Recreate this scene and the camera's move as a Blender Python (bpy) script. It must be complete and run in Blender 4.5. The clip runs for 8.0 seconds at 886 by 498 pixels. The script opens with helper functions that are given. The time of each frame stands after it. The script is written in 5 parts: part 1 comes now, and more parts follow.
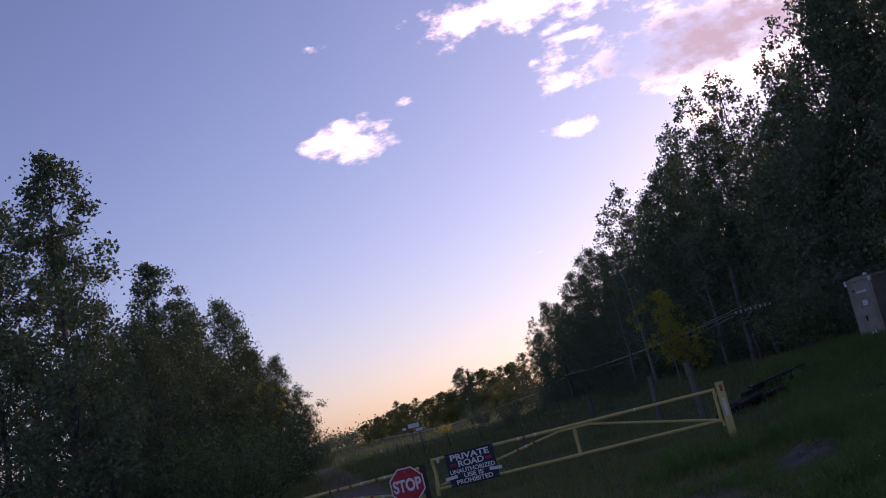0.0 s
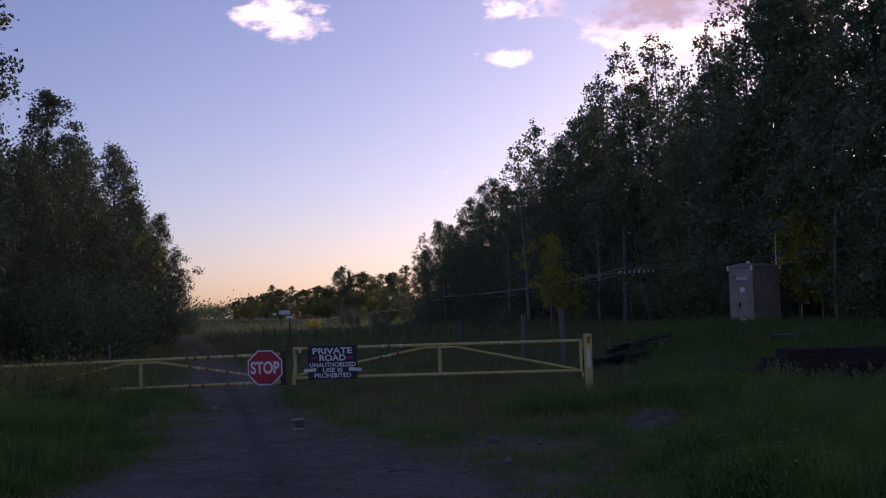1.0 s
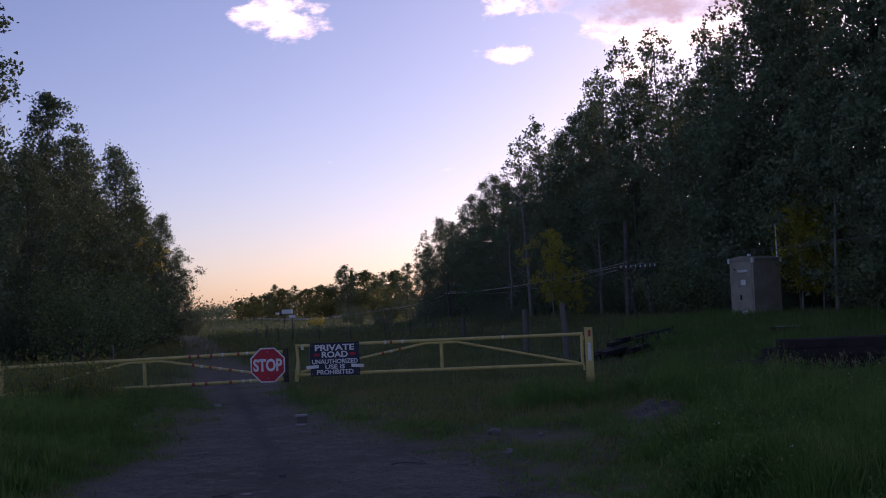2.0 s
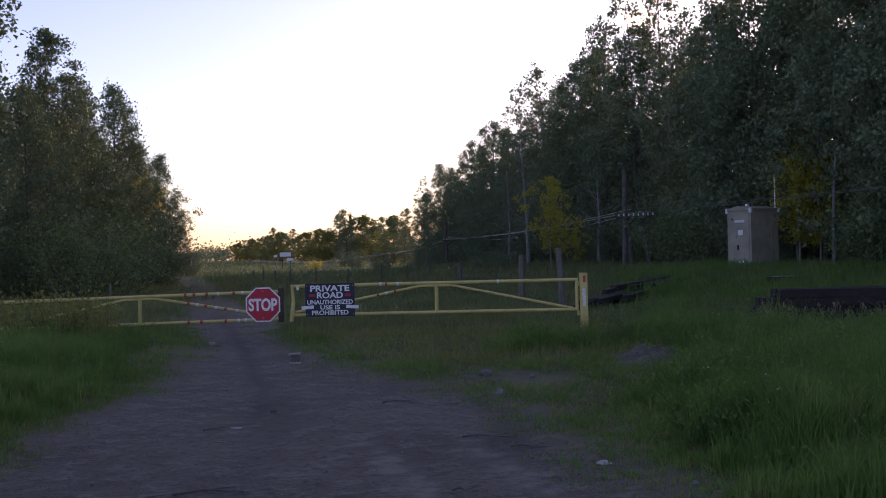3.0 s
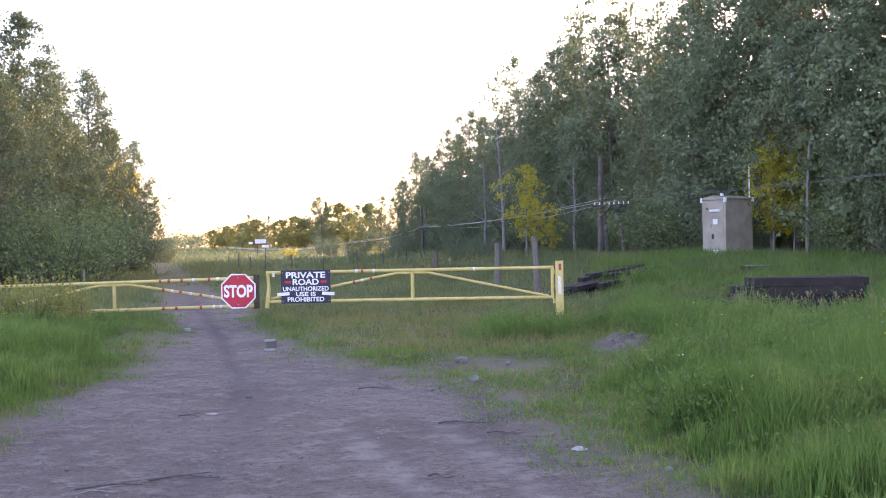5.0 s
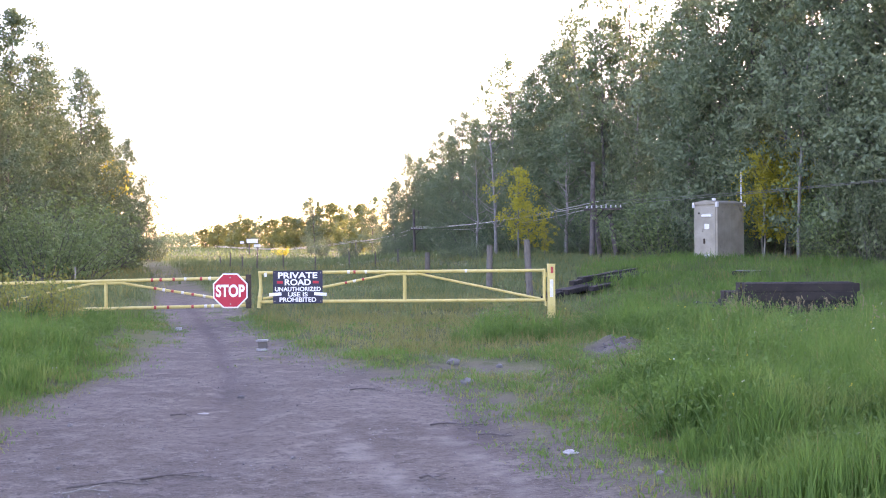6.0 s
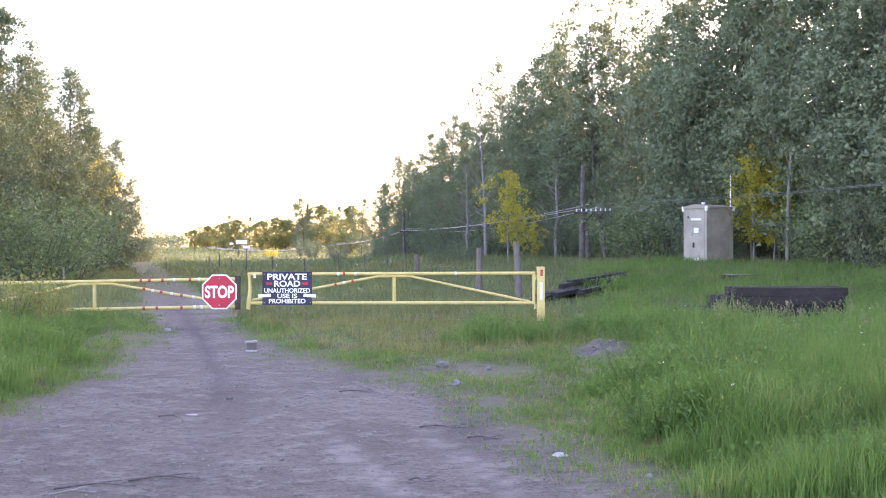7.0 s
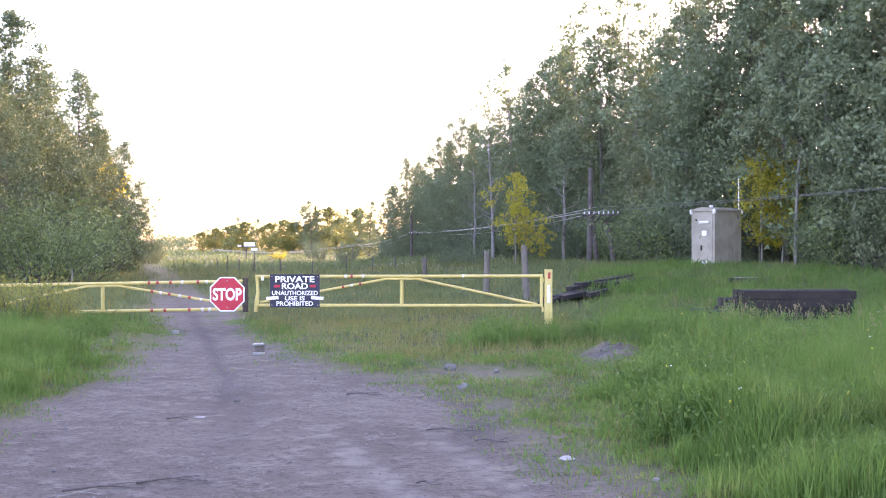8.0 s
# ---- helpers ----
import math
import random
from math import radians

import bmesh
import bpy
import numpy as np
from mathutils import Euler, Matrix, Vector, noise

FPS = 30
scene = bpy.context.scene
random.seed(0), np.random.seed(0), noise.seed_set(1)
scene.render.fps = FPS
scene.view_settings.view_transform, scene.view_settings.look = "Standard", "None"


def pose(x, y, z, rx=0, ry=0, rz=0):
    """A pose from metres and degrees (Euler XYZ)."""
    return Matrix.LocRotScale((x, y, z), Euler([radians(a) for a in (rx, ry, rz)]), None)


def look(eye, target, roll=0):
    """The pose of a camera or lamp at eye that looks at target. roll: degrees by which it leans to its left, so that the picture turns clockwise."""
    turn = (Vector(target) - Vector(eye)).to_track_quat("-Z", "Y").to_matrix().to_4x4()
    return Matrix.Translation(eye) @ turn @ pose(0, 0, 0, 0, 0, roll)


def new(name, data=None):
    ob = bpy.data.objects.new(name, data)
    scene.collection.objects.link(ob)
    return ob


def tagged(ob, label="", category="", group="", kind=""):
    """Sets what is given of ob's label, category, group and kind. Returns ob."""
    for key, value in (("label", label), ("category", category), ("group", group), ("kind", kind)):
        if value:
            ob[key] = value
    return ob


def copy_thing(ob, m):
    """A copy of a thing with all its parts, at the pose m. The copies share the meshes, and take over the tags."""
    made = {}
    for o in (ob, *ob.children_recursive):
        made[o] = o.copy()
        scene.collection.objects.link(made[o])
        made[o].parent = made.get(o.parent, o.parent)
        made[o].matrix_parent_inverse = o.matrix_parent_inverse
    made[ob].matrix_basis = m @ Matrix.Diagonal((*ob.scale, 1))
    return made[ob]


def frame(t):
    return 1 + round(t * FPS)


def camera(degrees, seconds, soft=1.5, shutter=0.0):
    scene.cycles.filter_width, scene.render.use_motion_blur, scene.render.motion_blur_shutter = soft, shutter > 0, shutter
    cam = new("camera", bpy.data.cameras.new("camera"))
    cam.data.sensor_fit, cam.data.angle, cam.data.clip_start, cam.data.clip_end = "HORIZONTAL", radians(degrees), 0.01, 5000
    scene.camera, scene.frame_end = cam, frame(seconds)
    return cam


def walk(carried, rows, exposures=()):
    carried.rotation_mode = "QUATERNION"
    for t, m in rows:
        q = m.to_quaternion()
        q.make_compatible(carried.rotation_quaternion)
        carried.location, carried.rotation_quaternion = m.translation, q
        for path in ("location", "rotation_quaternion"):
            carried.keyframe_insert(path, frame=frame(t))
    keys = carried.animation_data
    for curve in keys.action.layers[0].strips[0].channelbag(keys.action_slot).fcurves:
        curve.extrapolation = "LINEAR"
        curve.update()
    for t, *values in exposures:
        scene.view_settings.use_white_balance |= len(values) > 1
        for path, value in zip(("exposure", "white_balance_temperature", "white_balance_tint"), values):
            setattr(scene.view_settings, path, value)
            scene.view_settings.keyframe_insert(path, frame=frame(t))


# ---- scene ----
cam = camera(42.0, 8.0, soft=1.0)
PATH = [
    (0, pose(-0.060, 0.020, 1.770, 98.51, 13.97, 8.05)),
    (0.2, pose(-0.085, 0.024, 1.775, 97.93, 10.75, 9.78)),
    (0.3, pose(-0.100, 0.026, 1.778, 96.93, 8.73, 9.48)),
    (0.5, pose(-0.124, 0.030, 1.781, 95.40, 4.84, 6.85)),
    (0.7, pose(-0.100, 0.065, 1.770, 94.34, 2.66, 5.43)),
    (0.8, pose(-0.085, 0.085, 1.755, 93.82, 2.07, 3.93)),
    (1, pose(-0.060, 0.120, 1.740, 93.10, 1.68, 1.70)),
    (1.2, pose(-0.060, 0.100, 1.710, 92.88, 2.26, 1.00)),
    (2.3, pose(-0.009, 0.001, 1.692, 93.03, 2.48, 3.02)),
    (2.5, pose(-0.031, 0.015, 1.689, 92.84, 2.49, 3.94)),
    (2.7, pose(0.000, 0.025, 1.665, 92.28, 2.48, 4.13)),
    (2.8, pose(0.010, 0.028, 1.650, 91.57, 2.19, 3.08)),
    (3, pose(0.034, 0.032, 1.620, 90.32, 1.34, 1.76)),
    (3.5, pose(0.026, 0.011, 1.627, 90.24, 0.79, 1.62)),
    (4, pose(0.024, 0.006, 1.615, 89.69, 0.85, 0.97)),
    (4.5, pose(0.027, 0.035, 1.607, 89.67, 1.22, 0.73)),
    (6, pose(0.005, -0.004, 1.618, 89.76, 0.41, 0.14)),
    (6.5, pose(0.001, 0.005, 1.621, 89.76, 0.21, 0.35)),
    (7, pose(-0.002, 0.006, 1.614, 89.88, 0.07, -0.38)),
    (7.5, pose(-0.002, 0.008, 1.614, 89.97, 0.17, -0.45)),
    (8, pose(0.000, 0.000, 1.620, 90.00, 0.00, 0.00)),
]
EXPOSURES = [(0, 0.75, 7300, 54), (0.5, 0.6, 7300, 54), (1.0, 0.65, 7300, 54), (1.2, 0.65, 7300, 54), (2.3, 1.0, 7400, 52), (2.5, 1.17, 7600, 50), (2.8, 1.42, 8000, 48), (3.0, 1.75, 8200, 48), (3.5, 2.58, 9100, 49), (4.0, 3.2, 9400, 49),
             (4.5, 3.68, 9500, 49), (6.0, 4.38, 9500, 49), (8.0, 4.54, 9500, 49)]
walk(cam, PATH, EXPOSURES)

# ---- sky and sun: a low evening sun behind the right-hand wood ----
SUN_AZ, SUN_EL = 34.0, 8.0
world = bpy.data.worlds.new("evening_sky")
scene.world = world
world.use_nodes = True


def node(tree, kind, x=None, **inputs):
    n = tree.nodes.new(kind)
    x = x or {}
    if "operation" in x:
        n.operation = x["operation"]
    if "interpolation_type" in x:
        n.interpolation_type = x["interpolation_type"]
    if "data_type" in x:
        n.data_type, n.blend_type = x["data_type"], x["blend_type"]
    if "attribute_name" in x:
        n.attribute_name = x["attribute_name"]
    for key, value in inputs.items():
        sock = n.inputs[int(key[1:])] if key[0] == "i" and key[1:].isdigit() else n.inputs[key.replace("_", " ")]
        if isinstance(value, bpy.types.NodeSocket):
            tree.links.new(value, sock)
        else:
            sock.default_value = value
    return n


def calc(tree, op, a, b=0.0, c=0.0):
    return node(tree, "ShaderNodeMath", {"operation": op}, i0=a, i1=b, i2=c).outputs[0]


def smooth_ramp(tree, value, lo, hi, a=0.0, b=1.0):
    return node(tree, "ShaderNodeMapRange", {"interpolation_type": "SMOOTHSTEP"}, i0=value, i1=lo, i2=hi, i3=a, i4=b).outputs[0]


def blend(tree, fac, a, b, mode="MIX"):
    n = node(tree, "ShaderNodeMix", {"data_type": "RGBA", "blend_type": mode})
    for sock, value in ((n.inputs[0], fac), (n.inputs[6], a), (n.inputs[7], b)):
        if isinstance(value, bpy.types.NodeSocket):
            tree.links.new(value, sock)
        else:
            sock.default_value = value
    return n.outputs[2]


def build_sky():
    nt = world.node_tree
    nt.nodes.clear()
    sky = nt.nodes.new("ShaderNodeTexSky")
    sky.sky_type, sky.sun_disc = "NISHITA", False
    sky.sun_elevation, sky.sun_rotation = radians(SUN_EL), radians(SUN_AZ)
    sky.air_density, sky.dust_density, sky.ozone_density = 0.8, 1.1, 3.0
    base = node(nt, "ShaderNodeBackground", i0=sky.outputs[0], i1=0.11)
    way = node(nt, "ShaderNodeTexCoord").outputs["Generated"]
    xyz = node(nt, "ShaderNodeSeparateXYZ", i0=way)
    ahead = calc(nt, "MAXIMUM", xyz.outputs[1], 0.02)
    u = calc(nt, "DIVIDE", xyz.outputs[0], ahead)
    v = calc(nt, "DIVIDE", xyz.outputs[2], ahead)
    uv = node(nt, "ShaderNodeCombineXYZ", i0=u, i1=calc(nt, "MULTIPLY", v, 1.7)).outputs[0]
    puffs = node(nt, "ShaderNodeTexNoise", i0=uv, Scale=16.0, Detail=7.0, Roughness=0.62).outputs[0]
    fine = node(nt, "ShaderNodeTexNoise", i0=uv, Scale=60.0, Detail=4.0, Roughness=0.6).outputs[0]
    rag = calc(nt, "ADD", calc(nt, "MULTIPLY", calc(nt, "SUBTRACT", puffs, 0.5), 7.5), calc(nt, "MULTIPLY", calc(nt, "SUBTRACT", fine, 0.5), 2.5))
    # fair-weather clouds: centre (across, up) and half sizes, as slopes from the eye
    # the last number is how thick the cloud is
    clouds = [(0.005, 0.338, 0.075, 0.022, 1.0), (0.105, 0.277, 0.070, 0.020, 0.9), (0.170, 0.258, 0.085, 0.040, 1.15), (0.26, 0.285, 0.07, 0.06, 0.9),
              (0.030, 0.263, 0.028, 0.011, 0.75), (-0.173, 0.264, 0.034, 0.017, 0.95), (0.022, 0.221, 0.022, 0.007, 0.8), (-0.040, 0.121, 0.016, 0.004, 0.2),
              (-0.188, 0.353, 0.022, 0.008, 0.15), (-0.137, 0.133, 0.009, 0.003, 0.1), (0.05, 0.300, 0.03, 0.006, 0.7), (0.133, 0.200, 0.018, 0.012, 0.8),
              (-0.118, 0.285, 0.012, 0.006, 0.1), (0.17, 0.235, 0.05, 0.02, 0.9)]
    cover = None
    for cu, cv, a, b, thick in clouds:
        du = calc(nt, "DIVIDE", calc(nt, "SUBTRACT", u, cu + 0.01), a * 1.1)
        dv = calc(nt, "DIVIDE", calc(nt, "SUBTRACT", v, cv), b * 1.15)
        near = calc(nt, "SUBTRACT", thick * 1.4 - 0.5, calc(nt, "ADD", calc(nt, "MULTIPLY", du, du), calc(nt, "MULTIPLY", dv, dv)))
        cover = near if cover is None else calc(nt, "MAXIMUM", cover, near)
    amount = smooth_ramp(nt, calc(nt, "ADD", calc(nt, "MAXIMUM", cover, -3.0), rag), -0.45, 2.0)
    amount = calc(nt, "MULTIPLY", amount, calc(nt, "GREATER_THAN", xyz.outputs[1], 0.05))
    du = calc(nt, "DIVIDE", calc(nt, "SUBTRACT", u, 0.165), 0.085)
    dv = calc(nt, "DIVIDE", calc(nt, "SUBTRACT", v, 0.266), 0.026)
    belly = calc(nt, "SUBTRACT", 1.0, calc(nt, "ADD", calc(nt, "MULTIPLY", du, du), calc(nt, "MULTIPLY", dv, dv)))
    belly = smooth_ramp(nt, calc(nt, "ADD", calc(nt, "MAXIMUM", belly, -3.0), calc(nt, "MULTIPLY", rag, 0.5)), -0.8, 0.5)
    tone = blend(nt, belly, (1.0, 0.89, 0.82, 1), (0.22, 0.21, 0.24, 1))
    bright = node(nt, "ShaderNodeBackground", i0=tone, i1=1.45)
    out = node(nt, "ShaderNodeMixShader", i0=amount)
    nt.links.new(base.outputs[0], out.inputs[1])
    nt.links.new(bright.outputs[0], out.inputs[2])
    nt.links.new(out.outputs[0], node(nt, "ShaderNodeOutputWorld").inputs[0])


build_sky()
sun_data = bpy.data.lights.new("sun", "SUN")
sun_data.energy, sun_data.angle, sun_data.color = 0.7, radians(0.6), (1.0, 0.82, 0.55)
sun_way = Vector((math.sin(radians(SUN_AZ)) * math.cos(radians(SUN_EL)), math.cos(radians(SUN_AZ)) * math.cos(radians(SUN_EL)), math.sin(radians(SUN_EL))))
sun = new("sun", sun_data)
sun.matrix_world = look(sun_way * 300, (0, 0, 0))


# ---- materials ----
def material(name, a, b, scale=8.0, rough=0.8, metal=0.0, bump=0.2, fine=60.0, through_light=None, per="none", patchy=0.45, dirt=None, coords="Object", sheer=0.45):
    """Two-colour surface with broad stains and fine grain. through_light: colour of light that passes a leaf."""
    m = bpy.data.materials.new(name)
    m.use_nodes = True
    nt = m.node_tree
    nt.nodes.clear()
    pos = node(nt, "ShaderNodeTexCoord").outputs[coords]
    broad = node(nt, "ShaderNodeTexNoise", i0=pos, Scale=scale, Detail=5.0, Roughness=0.6).outputs[0]
    grain = node(nt, "ShaderNodeTexNoise", i0=pos, Scale=fine, Detail=3.0, Roughness=0.7).outputs[0]
    mix = calc(nt, "ADD", smooth_ramp(nt, broad, 0.32, 0.68, 0.0, 0.75), calc(nt, "MULTIPLY", calc(nt, "SUBTRACT", grain, 0.5), 0.9))
    if per == "island":
        mix = calc(nt, "ADD", calc(nt, "MULTIPLY", mix, patchy), calc(nt, "MULTIPLY", node(nt, "ShaderNodeNewGeometry").outputs["Random Per Island"], 1.05 - patchy))
    if per == "object":
        mix = calc(nt, "ADD", calc(nt, "MULTIPLY", mix, 0.6), calc(nt, "MULTIPLY", node(nt, "ShaderNodeObjectInfo").outputs["Random"], 0.5))
    col = blend(nt, node(nt, "ShaderNodeClamp", i0=mix).outputs[0], (*a, 1), (*b, 1))
    if dirt:
        spots = node(nt, "ShaderNodeTexNoise", i0=pos, Scale=dirt[1], Detail=6.0, Roughness=0.7).outputs[0]
        col = blend(nt, smooth_ramp(nt, spots, dirt[2], dirt[2] + 0.1), col, (*dirt[0], 1))
    bsdf = node(nt, "ShaderNodeBsdfPrincipled", Base_Color=col, Roughness=rough, Metallic=metal)
    if bump:
        nt.links.new(node(nt, "ShaderNodeBump", Strength=bump, Distance=0.02, Height=grain).outputs[0], bsdf.inputs["Normal"])
    shader = bsdf.outputs[0]
    if through_light:
        bsdf.inputs["Specular IOR Level"].default_value = 0.12
        leaf = node(nt, "ShaderNodeBsdfTranslucent", Color=blend(nt, 0.35, (*through_light, 1), col))
        both = node(nt, "ShaderNodeMixShader", i0=sheer)
        nt.links.new(shader, both.inputs[1])
        nt.links.new(leaf.outputs[0], both.inputs[2])
        shader = both.outputs[0]
    nt.links.new(shader, node(nt, "ShaderNodeOutputMaterial").inputs[0])
    return m


M_LEAF = material("aspen_leaf", (0.090, 0.138, 0.082), (0.200, 0.250, 0.146), 0.5, 0.55, 0, 0, 9.0, (0.14, 0.21, 0.08), per="island", sheer=0.22)
M_LEAF_DARK = material("dark_leaf", (0.074, 0.122, 0.072), (0.174, 0.228, 0.132), 0.5, 0.55, 0, 0, 9.0, (0.11, 0.17, 0.07), per="island", sheer=0.18)
# far crowns: the yellow of low sun is mixed into the leaf colour
M_LEAF_FAR = material("sunlit_leaf", (0.105, 0.140, 0.055), (0.210, 0.235, 0.095), 0.15, 0.55, 0, 0, 9.0, (0.30, 0.31, 0.10), per="island", sheer=0.38, patchy=0.6)
M_LEAF_FRESH = material("fresh_leaf", (0.095, 0.165, 0.070), (0.205, 0.285, 0.130), 0.7, 0.55, 0, 0, 9.0, (0.18, 0.28, 0.08), per="island", sheer=0.25)
# low-sun glow is put into this bright yellow leaf colour
M_LEAF_SUN_TINT = material("sun_tinted_leaf", (0.20, 0.20, 0.035), (0.42, 0.37, 0.065), 0.6, 0.5, 0, 0, 9.0, (0.68, 0.60, 0.09), per="island")
M_LEAF_BROWN = material("rusty_leaf", (0.135, 0.160, 0.050), (0.25, 0.265, 0.090), 1.5, 0.6, 0, 0, 9.0, (0.30, 0.28, 0.06), per="island")
M_NEEDLE = material("spruce_needles", (0.04, 0.065, 0.035), (0.09, 0.12, 0.055), 1.0, 0.6, 0, 0, 9.0, (0.08, 0.10, 0.02), per="island")
M_BARK = material("grey_bark", (0.055, 0.052, 0.045), (0.15, 0.14, 0.122), 3.0, 0.9, 0, 0.6, 30.0)
M_BIRCH = material("pale_bark", (0.12, 0.115, 0.10), (0.24, 0.23, 0.205), 4.0, 0.8, 0, 0.4, 25.0, dirt=((0.06, 0.05, 0.05), 5.0, 0.6))
M_DEAD = material("weathered_wood", (0.16, 0.15, 0.14), (0.30, 0.28, 0.26), 6.0, 0.9, 0, 0.5, 40.0)
M_GRASS = material("green_grass", (0.026, 0.088, 0.022), (0.102, 0.208, 0.060), 1.1, 0.5, 0, 0, 4.0, (0.18, 0.36, 0.07), per="island", patchy=0.75, dirt=((0.175, 0.215, 0.075), 1.7, 0.53))
M_MEADOW = material("meadow_grass", (0.078, 0.124, 0.050), (0.180, 0.225, 0.112), 0.25, 0.6, 0, 0, 2.0, (0.15, 0.20, 0.08), per="island", patchy=0.7)
M_SEED = material("grass_seedheads", (0.20, 0.165, 0.10), (0.33, 0.27, 0.17), 3.0, 0.7, 0, 0, 9.0, (0.30, 0.24, 0.13), per="island")
M_GRASS_DRY = material("dry_grass", (0.11, 0.125, 0.045), (0.22, 0.20, 0.095), 0.5, 0.6, 0, 0, 4.0, (0.35, 0.33, 0.10), per="island")
M_WEED = material("weed_leaf", (0.042, 0.120, 0.036), (0.100, 0.205, 0.065), 0.8, 0.5, 0, 0, 6.0, (0.16, 0.26, 0.05), per="island")
M_YELLOW = material("yellow_paint", (0.47, 0.345, 0.105), (0.56, 0.435, 0.175), 5.0, 0.55, 0, 0.1, 60.0, dirt=((0.30, 0.20, 0.09), 9.0, 0.64))
M_RED_TAPE = material("red_tape", (0.35, 0.02, 0.02), (0.50, 0.04, 0.03), 20.0, 0.4, 0, 0.05)
M_WHITE_TAPE = material("white_tape", (0.50, 0.48, 0.44), (0.70, 0.69, 0.66), 20.0, 0.4, 0, 0.05)
M_SIGN_RED = material("sign_red", (0.48, 0.008, 0.024), (0.58, 0.014, 0.036), 3.0, 0.55, 0, 0.02)
M_SIGN_WHITE = material("sign_white", (0.62, 0.61, 0.62), (0.74, 0.73, 0.74), 5.0, 0.45, 0, 0.02)
M_SIGN_NAVY = material("sign_navy", (0.014, 0.014, 0.032), (0.026, 0.026, 0.052), 4.0, 0.7, 0, 0.02)
M_STEEL_DARK = material("dark_rusty_steel", (0.035, 0.025, 0.02), (0.09, 0.055, 0.04), 9.0, 0.75, 0.3, 0.3)
M_ALU = material("weathered_aluminium", (0.235, 0.205, 0.165), (0.35, 0.31, 0.255), 1.6, 0.6, 0.1, 0.08, 50.0, dirt=((0.16, 0.135, 0.105), 3.0, 0.60))
M_CREOSOTE = material("creosoted_timber", (0.010, 0.0075, 0.0075), (0.036, 0.027, 0.025), 4.0, 1.0, 0, 0.7, 35.0, per="object")
M_POST = material("old_grey_post", (0.070, 0.058, 0.050), (0.150, 0.128, 0.110), 5.0, 0.9, 0, 0.6, 40.0, per="object")
M_POLE = material("pole_timber", (0.065, 0.052, 0.050), (0.15, 0.125, 0.115), 4.0, 0.9, 0, 0.5, 30.0)
M_WIRE = material("wire", (0.24, 0.24, 0.235), (0.36, 0.36, 0.35), 4.0, 0.5, 0.2, 0.0)
M_WIRE_DARK = material("dark_wire", (0.07, 0.075, 0.07), (0.13, 0.135, 0.125), 4.0, 0.6, 0.0, 0.0)
M_GLASS_INS = material("white_porcelain", (0.40, 0.41, 0.43), (0.60, 0.60, 0.62), 4.0, 0.25, 0, 0.0)
M_STONE = material("grey_stone", (0.08, 0.072, 0.072), (0.20, 0.185, 0.18), 9.0, 0.9, 0, 0.5, 50.0, per="object")
M_GRAIN = material("gravel_grain", (0.085, 0.072, 0.068), (0.22, 0.195, 0.185), 9.0, 0.9, 0, 0, 50.0, per="island", patchy=0.2)
M_PALE = material("pale_litter", (0.21, 0.205, 0.20), (0.34, 0.33, 0.32), 9.0, 0.7, 0, 0.2)
M_PETAL_W = material("white_petal", (0.70, 0.70, 0.66), (0.85, 0.85, 0.80), 3.0, 0.6, 0, 0)
M_PETAL_Y = material("yellow_petal", (0.65, 0.50, 0.04), (0.80, 0.62, 0.08), 3.0, 0.6, 0, 0)


